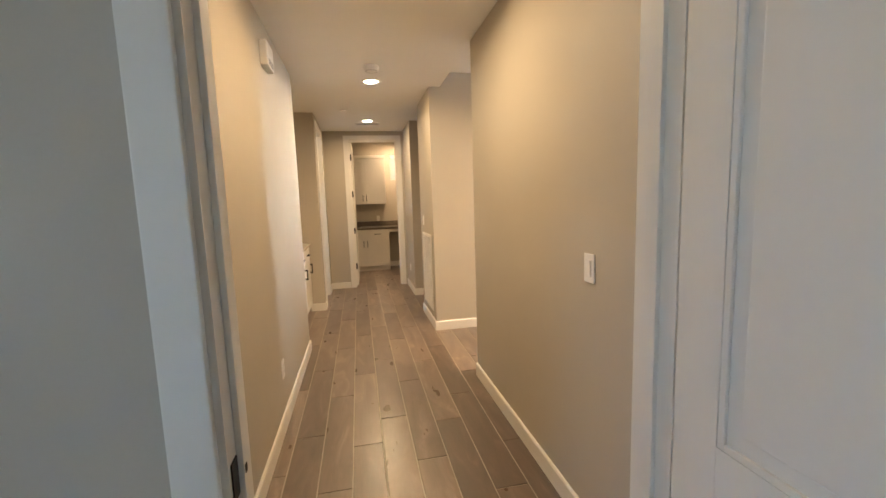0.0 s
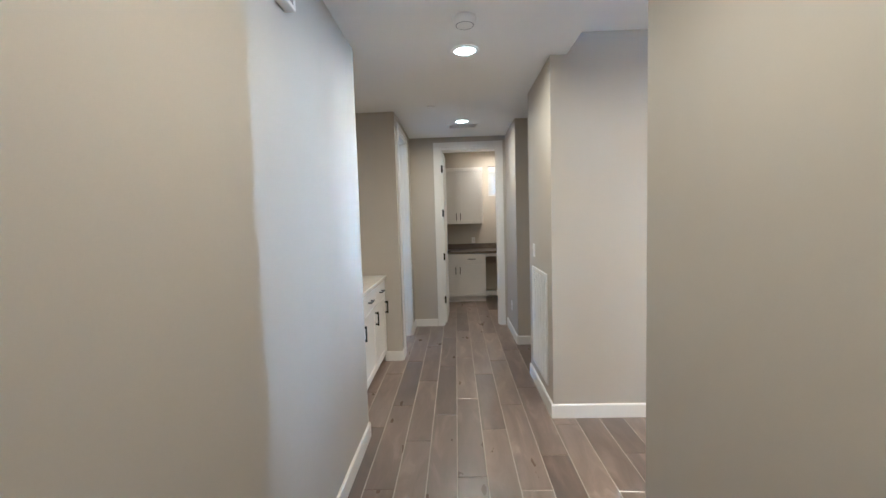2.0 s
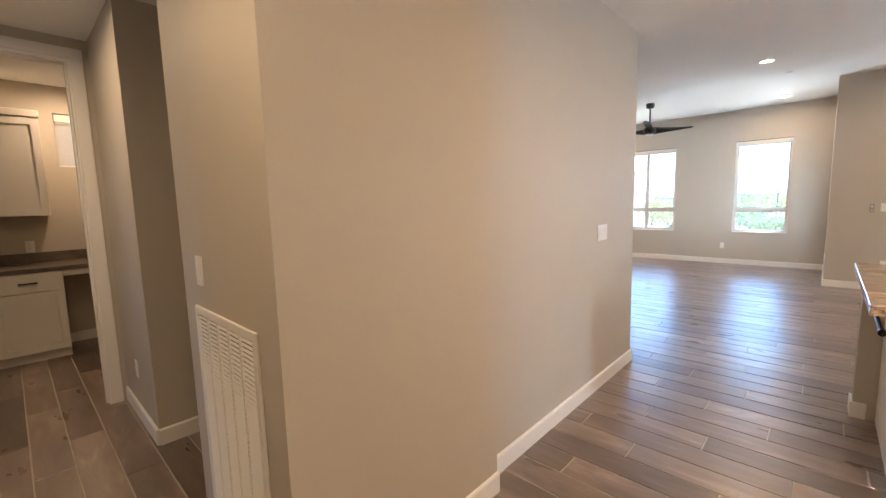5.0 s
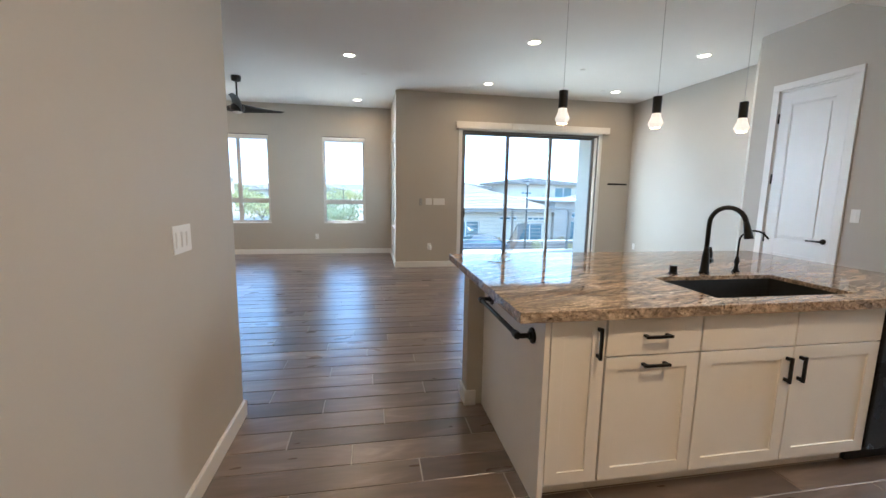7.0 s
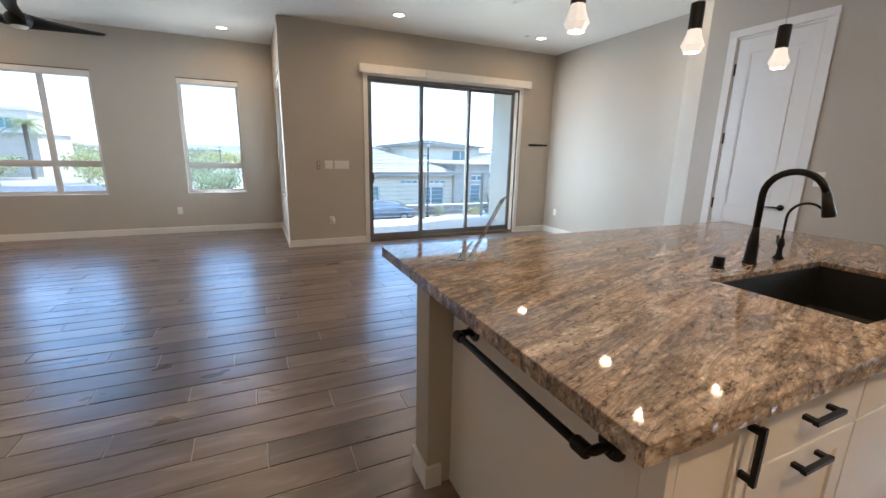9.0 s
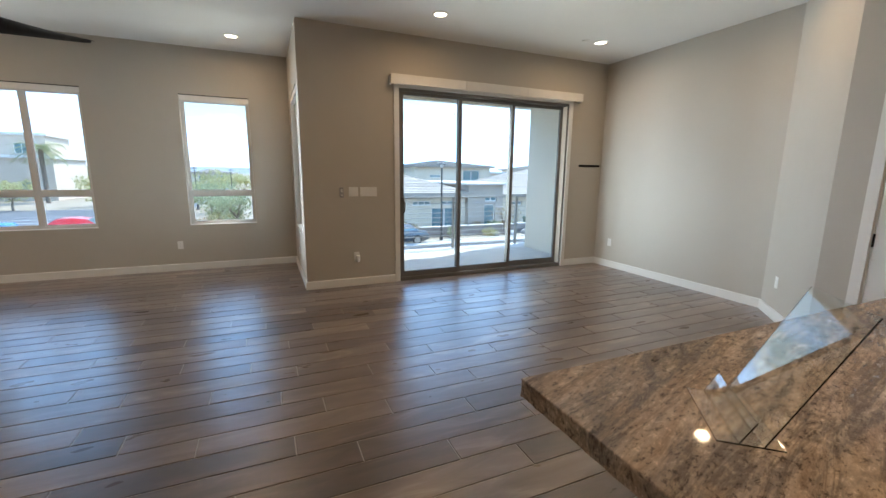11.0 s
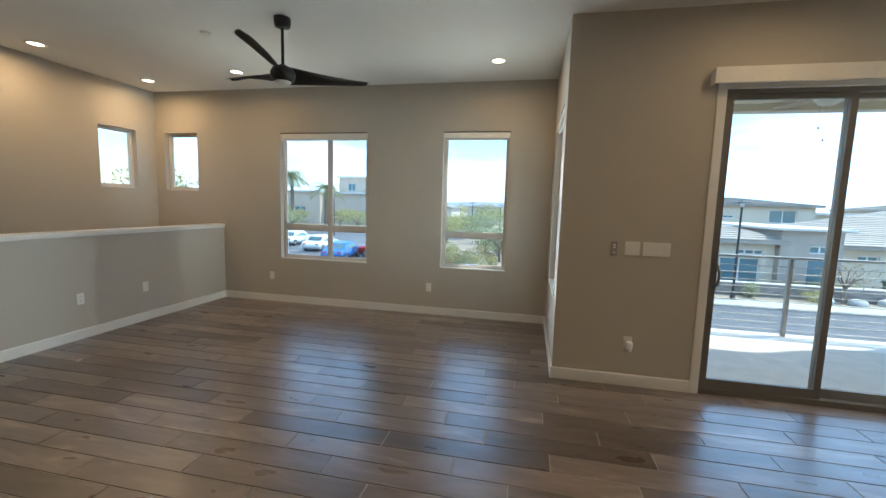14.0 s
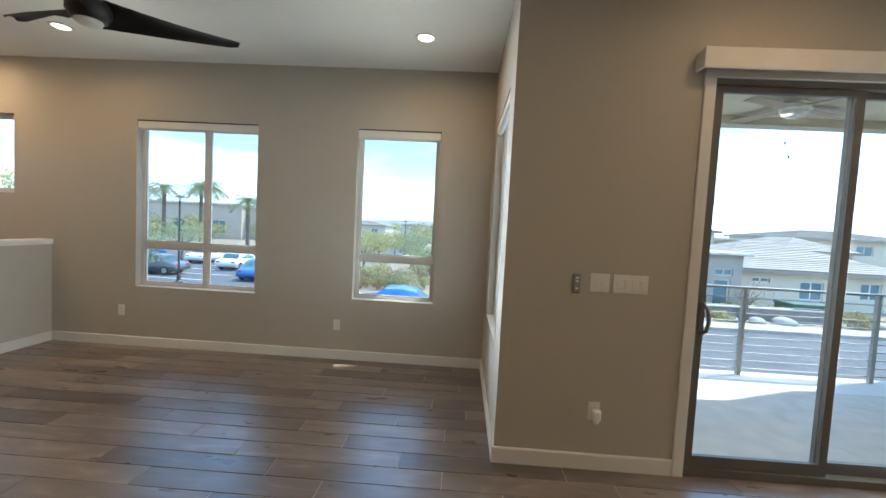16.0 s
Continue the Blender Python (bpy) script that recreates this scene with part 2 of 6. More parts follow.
STUCCOT = surface("stucco_tan", (0.50, 0.41, 0.32), 0.9, vary=0.06, scale=0.8, fine=30, bump=0.2, distance=0.004)
STUCCOG = surface("stucco_grey", (0.38, 0.325, 0.265), 0.9, vary=0.08, scale=0.8, fine=30, bump=0.2, distance=0.004)
STONE = surface("stacked_stone", (0.24, 0.21, 0.185), 0.9, vary=0.35, scale=2.0, fine=9, bump=0.5, distance=0.02, stretch=(1, 1, 4))
ROOF = roof_material()
CONC = surface("concrete", (0.60, 0.57, 0.52), 0.85, vary=0.08, scale=1.5, fine=60, bump=0.15)
ASPHALT = surface("asphalt", (0.085, 0.085, 0.09), 0.85, vary=0.15, scale=0.4, fine=40, bump=0.2)
GRAVEL = surface("desert_gravel", (0.25, 0.205, 0.15), 0.95, vary=0.2, scale=0.35, fine=14, bump=0.4, distance=0.02)
PAVING = surface("pavement_concrete", (0.36, 0.34, 0.31), 0.9, vary=0.1, scale=1.2, fine=50, bump=0.15)
UTILITY = surface("utility_green", (0.05, 0.10, 0.065), 0.55, vary=0.1, scale=3, fine=60, bump=0.05)
PAINTLINE = surface("road_paint", (0.7, 0.7, 0.68), 0.7, vary=0.05, scale=2, fine=40, bump=0.05)
RAILM = surface("rail_metal", (0.36, 0.34, 0.31), 0.45, 0.4, vary=0.05, scale=5, fine=100, bump=0.02)
POSTM = surface("lamp_post_paint", (0.05, 0.045, 0.04), 0.5, 0.3, vary=0.1, bump=0.02)
BARK = surface("bark", (0.20, 0.155, 0.115), 0.95, vary=0.3, scale=6, fine=30, bump=0.5, distance=0.01)
LEAFY = leaf_material("leaf_yellow_green", (0.30, 0.28, 0.11), (0.46, 0.42, 0.20))
LEAFG = leaf_material("leaf_green", (0.24, 0.26, 0.14), (0.36, 0.37, 0.21))
LEAFP = leaf_material("leaf_palm", (0.18, 0.20, 0.09), (0.30, 0.30, 0.15))
LEAFD = leaf_material("leaf_dry", (0.24, 0.17, 0.08), (0.33, 0.24, 0.12))
HILLS = surface("far_hills", (0.20, 0.22, 0.25), 1.0, vary=0.15, scale=0.01, fine=0.05, bump=0.0)
PANE = glass("window_glass", 0.0, (0.95, 0.97, 0.965))
ACRYL = glass("clear_acrylic", 0.0, (0.98, 0.99, 0.99))
BULBG = glass("seeded_glass", 0.03, (1.0, 0.98, 0.95))
CORD = surface("cord_grey", (0.35, 0.33, 0.31), 0.6, bump=0.0)
FARGLASS = surface("far_window_glass", (0.12, 0.20, 0.22), 0.06, 0.0, vary=0.1, scale=1, fine=5, bump=0.0, spec=0.9)
LENS = emitter("lamp_lens", (1.0, 0.84, 0.60), 4.0)
BULB = emitter("bulb_glow", (1.0, 0.86, 0.66), 3.0)
LITGLASS = emitter("lit_seeded_glass", (1.0, 0.82, 0.66), 0.22)
FROST = surface("frosted_lens", (0.75, 0.72, 0.66), 0.5, vary=0.02, bump=0.0)
CLOTH, ct, cb = nodes_of("shade_cloth")
cb.inputs["Base Color"].default_value, cb.inputs["Roughness"].default_value = (0.45, 0.44, 0.42, 1), 0.9
cl = ct.nodes.new("ShaderNodeBsdfTranslucent")
cl.inputs["Color"].default_value = (0.20, 0.21, 0.21, 1)
cx_ = ct.nodes.new("ShaderNodeAddShader")
ct.links.new(cb.outputs[0], cx_.inputs[0]), ct.links.new(cl.outputs[0], cx_.inputs[1])
ct.links.new(cx_.outputs[0], ct.nodes["Material Output"].inputs["Surface"])
RUBBER = surface("tyre_rubber", (0.02, 0.02, 0.02), 0.8, vary=0.1, bump=0.05)


# ---- building helpers ----
def part(name, bm, material, parent=None, label="", smooth=False):
    """One bmesh as one mesh object, under a thing or a part where parent is given."""
    me = bpy.data.meshes.new(name)
    bm.normal_update()
    bm.to_mesh(me)
    bm.free()
    me.materials.append(material)
    if smooth:
        for p in me.polygons:
            p.use_smooth = True
    ob = new(name, me)
    if parent is not None:
        ob.parent = parent
    if label:
        ob["label"] = label
    return ob


def thing(name, at, label, category, group="", kind=""):
    """An empty at a thing's base that parents its parts."""
    ob = new(name)
    ob.empty_display_size = 0.1
    ob.matrix_basis = at if isinstance(at, Matrix) else Matrix.Translation(at)
    return tagged(ob, label, category, group, kind)


def box(bm, x0, x1, y0, y1, z0, z1, bev=0.0, m=None):
    vs = [bm.verts.new(v) for v in ((x0, y0, z0), (x1, y0, z0), (x1, y1, z0), (x0, y1, z0), (x0, y0, z1), (x1, y0, z1), (x1, y1, z1), (x0, y1, z1))]
    fs = [bm.faces.new([vs[i] for i in f]) for f in ((3, 2, 1, 0), (4, 5, 6, 7), (0, 1, 5, 4), (1, 2, 6, 5), (2, 3, 7, 6), (3, 0, 4, 7))]
    if bev:
        es = list({e for f in fs for e in f.edges})
        r = bmesh.ops.bevel(bm, geom=es, offset=bev, segments=2, profile=0.6, affect='EDGES')
        vs = list({v for f in r["faces"] for v in f.verts})
    if m is not None:
        bmesh.ops.transform(bm, matrix=m, verts=vs)
    return bm


def boxed(x0, x1, y0, y1, z0, z1, bev=0.0, m=None):
    return box(bmesh.new(), x0, x1, y0, y1, z0, z1, bev, m)


def lathe(bm, profile, seg=24, m=None, cap=True):
    """Rings of (radius, height) turned round z."""
    rings = []
    for r, z in profile:
        rings.append([bm.verts.new((r * math.cos(2 * math.pi * i / seg), r * math.sin(2 * math.pi * i / seg), z)) for i in range(seg)])
    for a, c in zip(rings, rings[1:]):
        for i in range(seg):
            j = (i + 1) % seg
            bm.faces.new((a[i], a[j], c[j], c[i]))
    if cap:
        bm.faces.new(list(reversed(rings[0])))
        bm.faces.new(rings[-1])
    if m is not None:
        bmesh.ops.transform(bm, matrix=m, verts=[v for r in rings for v in r])
    return bm


def tube(bm, pts, radii, seg=12):
    """A round tube along points."""
    pts = [Vector(p) for p in pts]
    if not isinstance(radii, (list, tuple)):
        radii = [radii] * len(pts)
    rings = []
    up = Vector((0, 0, 1))
    for i, p in enumerate(pts):
        d = (pts[min(i + 1, len(pts) - 1)] - pts[max(i - 1, 0)]).normalized()
        s = d.cross(up)
        if s.length < 0.05:
            s = d.cross(Vector((0, 1, 0)))
        s.normalize()
        n = s.cross(d).normalized()
        rings.append([bm.verts.new(p + (s * math.cos(a) + n * math.sin(a)) * radii[i]) for a in (2 * math.pi * k / seg for k in range(seg))])
    for a, c in zip(rings, rings[1:]):
        off = min(range(seg), key=lambda o: sum((a[k].co - c[(k + o) % seg].co).length for k in range(0, seg, 3)))
        for i in range(seg):
            j = (i + 1) % seg
            bm.faces.new((a[i], a[j], c[(j + off) % seg], c[(i + off) % seg]))
    bm.faces.new(list(reversed(rings[0])))
    bm.faces.new(rings[-1])
    bmesh.ops.recalc_face_normals(bm, faces=bm.faces)
    return bm


def wall(name, axis, lo, hi, a0, a1, z0, z1, holes=(), material=None, label="painted greige drywall wall", parent=None):
    """A wall lo..hi thick across its axis, a0..a1 long, with holes (a, a, z, z) cut clean through."""
    cuts_a = sorted({a0, a1, *[v for h in holes for v in h[:2]]})
    cuts_z = sorted({z0, z1, *[v for h in holes for v in h[2:]]})
    na, nz = len(cuts_a) - 1, len(cuts_z) - 1

    def solid(i, j):
        if not (0 <= i < na and 0 <= j < nz):
            return False
        ca, cz = (cuts_a[i] + cuts_a[i + 1]) / 2, (cuts_z[j] + cuts_z[j + 1]) / 2
        return not any(h[0] < ca < h[1] and h[2] < cz < h[3] for h in holes)

    bm = bmesh.new()
    cache = {}

    def v(t, a, z):
        k = (t, a, z)
        if k not in cache:
            cache[k] = bm.verts.new((t, a, z) if axis == 'x' else (a, t, z))
        return cache[k]

    for i in range(na):
        for j in range(nz):
            if not solid(i, j):
                continue
            p, q, r, s = cuts_a[i], cuts_a[i + 1], cuts_z[j], cuts_z[j + 1]
            bm.faces.new((v(lo, p, r), v(lo, p, s), v(lo, q, s), v(lo, q, r)))
            bm.faces.new((v(hi, p, r), v(hi, q, r), v(hi, q, s), v(hi, p, s)))
            if not solid(i - 1, j):
                bm.faces.new((v(lo, p, r), v(hi, p, r), v(hi, p, s), v(lo, p, s)))
            if not solid(i + 1, j):
                bm.faces.new((v(lo, q, r), v(lo, q, s), v(hi, q, s), v(hi, q, r)))
            if not solid(i, j - 1):
                bm.faces.new((v(lo, p, r), v(lo, q, r), v(hi, q, r), v(hi, p, r)))
            if not solid(i, j + 1):
                bm.faces.new((v(lo, p, s), v(hi, p, s), v(hi, q, s), v(lo, q, s)))
    bmesh.ops.recalc_face_normals(bm, faces=bm.faces)
    return tagged(part(name, bm, material or PAINT, parent), label, "wall", kind="structure")


def slab(name, x0, x1, y0, y1, z0, z1, material, label, category):
    return tagged(part(name, boxed(x0, x1, y0, y1, z0, z1), material), label, category, kind="structure")


def skirting(x0, y0, x1, y1, side, name="baseboard"):
    """A baseboard from one floor point to another, proud of the wall to the given side (+1 left of the way, -1 right)."""
    a, c = Vector((x0, y0, 0)), Vector((x1, y1, 0))
    d = (c - a).normalized()
    n = Vector((-d.y, d.x, 0)) * side
    bm = bmesh.new()
    prof = [(0.0, 0.0), (0.015, 0.0), (0.015, 0.093), (0.009, 0.101), (0.0, 0.101)]
    ra = [bm.verts.new(a + n * p + Vector((0, 0, z))) for p, z in prof]
    rc = [bm.verts.new(c + n * p + Vector((0, 0, z))) for p, z in prof]
    for i in range(len(prof)):
        j = (i + 1) % len(prof)
        bm.faces.new((ra[i], ra[j], rc[j], rc[i]))
    bm.faces.new(ra)
    bm.faces.new(list(reversed(rc)))
    bmesh.ops.recalc_face_normals(bm, faces=bm.faces)
    return tagged(part(name, bm, TRIM), "white painted baseboard along the wall", "baseboard", kind="structure")


# ---- the large structure ----
HZ, KZ, GZ = 2.575, 2.72, 3.06
# bedroom that the walk starts in
wall("wall_bedroom_west", 'x', -2.32, -2.20, -1.6, 1.56, 0, KZ, [(-0.9, 0.2, 1.0, 2.1)])
wall("wall_bedroom_east", 'x', 2.20, 2.32, -1.6, 1.56, 0, KZ)
wall("wall_bedroom_south", 'y', -1.72, -1.60, -2.32, 2.32, 0, KZ)
wall("wall_bedroom_hall", 'y', 1.56, 1.69, -2.32, 2.32, 0, KZ, [(-0.165, 0.745, 0, 2.44)])
# hall
wall("wall_hall_west", 'x', -0.55, -0.44, 1.69, 4.78, 0, KZ)
wall("wall_niche_south", 'y', 4.78, 4.90, -1.27, -0.44, 0, KZ)
wall("wall_niche_back", 'x', -1.27, -1.15, 4.90, 6.42, 0, KZ)
wall("wall_niche_north", 'y', 6.42, 6.54, -1.27, -0.405, 0, KZ)
wall("wall_corridor_west", 'x', -0.525, -0.405, 6.54, 7.80, 0, KZ, [(6.62, 7.36, 0, 2.44)])
wall("wall_corridor_end", 'y', 7.80, 7.92, -1.62, 1.74, 0, KZ, [(-0.02, 0.78, 0, 2.44)])
wall("wall_corridor_east", 'x', 0.88, 1.00, 7.01, 7.80, 0, KZ)
wall("wall_recess_north", 'y', 6.89, 7.01, 0.88, 3.0, 0, KZ)
wall("wall_recess_east", 'x', 3.0, 3.12, 5.307, 7.01, 0, KZ)
wall("wall_block", 'x', 0.87, 1.90, 5.13, 6.00, 0, KZ)
wall("wall_hall_east", 'x', 0.972, 1.105, 1.69, 3.905, 0, KZ)
# bath beside the corridor
wall("wall_bath_south", 'y', 6.42, 6.54, -2.6, -1.27, 0, KZ)
wall("wall_bath_west", 'x', -2.72, -2.6, 6.42, 7.92, 0, KZ, [(6.9, 7.5, 1.2, 2.2)])
# laundry beyond the corridor's end
wall("wall_laundry_west", 'x', -1.62, -1.50, 7.92, 9.98, 0, KZ)
wall("wall_laundry_east", 'x', 1.62, 1.74, 7.92, 9.98, 0, KZ)
wall("wall_laundry_north", 'y', 9.98, 10.12, -1.62, 1.74, 0, KZ, [(0.82, 1.42, 1.89, 2.445)])
# kitchen
wall("wall_kitchen_west", 'x', 0.985, 1.105, -0.47, 1.56, 0, KZ)
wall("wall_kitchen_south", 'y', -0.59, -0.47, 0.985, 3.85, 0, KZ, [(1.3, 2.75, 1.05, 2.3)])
wall("wall_pantry_side", 'x', 3.85, 3.97, -0.59, 0.17, 0, GZ)
wall("wall_pantry_front", 'y', 0.17, 0.29, 3.85, 5.47, 0, GZ, [(4.515, 5.19, 0, 2.44)])
bm = bmesh.new()
quad = [(5.47, 0.29), (6.25, -0.49), (6.165, -0.575), (5.385, 0.205)]
lo_v = [bm.verts.new((x, y, 0)) for x, y in quad]
hi_v = [bm.verts.new((x, y, GZ)) for x, y in quad]
bm.faces.new(lo_v), bm.faces.new(hi_v)
for i in range(4):
    bm.faces.new((lo_v[i], lo_v[(i + 1) % 4], hi_v[(i + 1) % 4], hi_v[i]))
bmesh.ops.recalc_face_normals(bm, faces=bm.faces)
tagged(part("wall_pantry_angled", bm, PAINT), "painted greige drywall wall set at an angle", "wall", kind="structure")
# great room
wall("wall_great_south", 'y', -0.61, -0.49, 6.18, 8.885, 0, GZ)
wall("wall_great_west", 'y', 5.207, 5.307, 1.90, 3.985, 0, KZ)
wall("wall_stair_west", 'x', 3.865, 3.985, 5.307, 9.92, -1.6, GZ)
SL = (0.20, 2.83, 0.0, 2.44)
wall("wall_slider", 'x', 8.745, 8.885, -0.49, 3.86, 0, GZ, [SL])
wall("wall_return", 'y', 3.86, 4.0, 8.745, 10.455, 0, GZ, [(9.05, 10.1, 0.65, 2.445)])
W1, W2 = (6.466, 7.796, 0.651, 2.445), (4.542, 5.409, 0.651, 2.445)
W3, W4 = (9.178, 9.752, 1.60, 2.455), (9.60, 10.142, 1.608, 2.44)
wall("wall_windows", 'x', 10.455, 10.605, 3.86, 10.07, -1.6, GZ, [W1, W2, W3])
wall("wall_stair_north", 'y', 9.92, 10.07, 3.865, 10.455, -1.6, GZ, [W4])
half = wall("wall_half", 'y', 8.75, 8.87, 3.985, 10.455, -0.30, 1.082)
tagged(part("trim_half_wall_cap", boxed(3.985, 10.453, 8.728, 8.892, 1.082, 1.118, 0.004), TRIM), "white painted wooden cap along the half wall", "trim", kind="structure")
part("cove", boxed(3.985, 10.453, 8.737, 8.75, 1.062, 1.082), TRIM, half)

# ceilings
slab("ceiling_bedroom", -2.32, 2.32, -1.72, 1.69, KZ, KZ + 0.1, CEIL, "white textured drywall ceiling", "ceiling")
slab("ceiling_hall", -1.27, 0.985, 1.69, 7.80, HZ, HZ + 0.1, CEIL, "white textured drywall ceiling", "ceiling")
slab("ceiling_recess", 0.985, 3.12, 5.42, 7.80, HZ, HZ + 0.1, CEIL, "white textured drywall ceiling", "ceiling")
slab("ceiling_bath", -2.72, -1.27, 6.42, 7.92, HZ, HZ + 0.1, CEIL, "white textured drywall ceiling", "ceiling")
slab("ceiling_laundry", -1.62, 1.74, 7.80, 10.12, KZ, KZ + 0.1, CEIL, "white textured drywall ceiling", "ceiling")
slab("ceiling_kitchen", 0.985, 4.0, -0.59, 5.207, KZ, GZ + 0.1, CEIL, "white textured dropped kitchen ceiling", "ceiling")
slab("ceiling_great", 4.0, 10.605, -0.61, 10.07, GZ, GZ + 0.1, CEIL, "white textured drywall ceiling", "ceiling")
# unseen eave, sized to stop sun spots on the great room floor
slab("roof_eave", 10.605, 11.3, 4.0, 10.2, 3.0, 3.18, STUCCO, "unseen cream stucco eave added to keep sun off the floor", "eave")
slab("roof_top", -3.0, 10.605, -2.0, 10.4, GZ + 0.12, GZ + 0.4, STUCCO, "flat roof of the house", "roof")

# floors: a grout bed, then the planks, laid in the last section
slab("floor", -2.72, 10.455, -1.72, 8.87, -0.30, -0.004, GROUT, "brown wood-look tile planks with pale grout", "floor")
slab("floor_laundry", -1.62, 1.74, 8.87, 10.12, -0.30, -0.004, GROUT, "brown wood-look tile planks with pale grout", "floor")
slab("floor_stair", 3.985, 10.455, 8.87, 9.92, -1.6, -1.5, CONC, "landing of the stairwell behind the half wall", "floor")

# baseboards
skirting(-0.44, 1.69, -0.44, 4.90, -1)
skirting(-0.44, 4.90, -0.54, 4.90, -1)
skirting(-0.585, 6.42, -0.405, 6.42, -1)
skirting(-0.405, 6.42, -0.405, 6.55, -1)
skirting(-0.405, 7.43, -0.405, 7.80, -1)
skirting(-0.405, 7.80, -0.09, 7.80, -1)
skirting(0.88, 7.80, 0.88, 6.89, -1)
skirting(0.88, 6.89, 3.0, 6.89, -1)
skirting(0.87, 6.0, 0.87, 5.13, -1)
skirting(0.855, 5.13, 1.90, 5.13, -1)
skirting(1.90, 5.13, 1.90, 5.207, -1)
skirting(1.90, 5.207, 3.985, 5.207, -1)
skirting(3.985, 5.192, 3.985, 8.75, -1)
skirting(0.972, 3.905, 0.972, 1.69, -1)
skirting(1.105, 3.905, 0.972, 3.905, -1)
skirting(1.105, 1.56, 1.105, 3.905, -1)
skirting(3.985, 8.75, 10.455, 8.75, -1)
skirting(10.455, 8.75, 10.455, 4.0, -1)
skirting(10.455, 4.0, 8.745, 4.0, -1)
skirting(8.745, 4.015, 8.745, 2.895, -1)
skirting(8.745, 0.14, 8.745, -0.49, -1)
skirting(8.745, -0.49, 6.25, -0.49, -1)
skirting(6.25, -0.49, 5.47, 0.29, -1)
skirting(5.47, 0.29, 5.26, 0.29, -1)
skirting(4.445, 0.29, 3.85, 0.29, -1)
skirting(-1.5, 9.98, 1.62, 9.98, -1)
skirting(1.62, 9.98, 1.62, 7.92, -1)


def casing(name, axis, face, out, a0, a1, top, w=0.066, lo=None, hi=None):
    """Flat door casing on a wall face (out: +1 or -1 across the axis) with the jamb lining where lo and hi are given."""
    bm = bmesh.new()
    f0, f1 = sorted((face, face + out * 0.016))

    def put(p, q, r, s, t0=f0, t1=f1, bev=0.003):
        if axis == 'y':
            box(bm, p, q, t0, t1, r, s, bev)
        else:
            box(bm, t0, t1, p, q, r, s, bev)

    put(a0 - w, a0 + 0.006, 0, top + 0.0)
    put(a1 - 0.006, a1 + w, 0, top + 0.0)
    put(a0 - w, a1 + w, top + 0.001, top + w)
    ob = tagged(part(name, bm, TRIM), "white painted flat door casing", "trim", kind="structure")
    if lo is not None:
        bm = bmesh.new()
        put(a0, a0 + 0.018, 0, top - 0.02, lo, hi, 0)
        put(a1 - 0.018, a1, 0, top - 0.02, lo, hi, 0)
        put(a0, a1, top - 0.02, top, lo, hi, 0)
        mid = (lo + hi) / 2
        put(a0 + 0.018, a0 + 0.03, 0, top - 0.032, mid - 0.02, mid + 0.02, 0.002)
        put(a1 - 0.03, a1 - 0.018, 0, top - 0.032, mid - 0.02, mid + 0.02, 0.002)
        put(a0 + 0.018, a1 - 0.018, top - 0.032, top - 0.02, mid - 0.02, mid + 0.02, 0.002)
        part("jamb", bm, TRIM, ob)
    return ob


c1 = casing("trim_bedroom_door", 'y', 1.56, -1, -0.165, 0.745, 2.44, lo=1.56, hi=1.69)
casing("trim_bedroom_door_hall", 'y', 1.69, 1, -0.165, 0.745, 2.44)
c2 = casing("trim_bath_door", 'x', -0.405, 1, 6.62, 7.36, 2.44, lo=-0.525, hi=-0.405)
c3 = casing("trim_laundry_door", 'y', 7.80, -1, -0.02, 0.78, 2.44, lo=7.80, hi=7.92)
casing("trim_laundry_door_inside", 'y', 7.92, 1, -0.02, 0.78, 2.44)
c4 = casing("trim_pantry_door", 'y', 0.29, 1, 4.515, 5.19, 2.44, lo=0.17, hi=0.29)
part("strike_plate", boxed(-0.147, -0.144, 1.570, 1.602, 0.895, 0.968, 0.0008), BLACK, c1, "black metal strike plate")
part("latch_bolt", boxed(-0.146, -0.133, 1.610, 1.620, 0.925, 0.942, 0.002), BLACK, c1)
part("strike_plate", boxed(-0.515, -0.480, 7.338, 7.3425, 0.86, 0.925, 0.0008), BLACK, c2, "black metal strike plate")


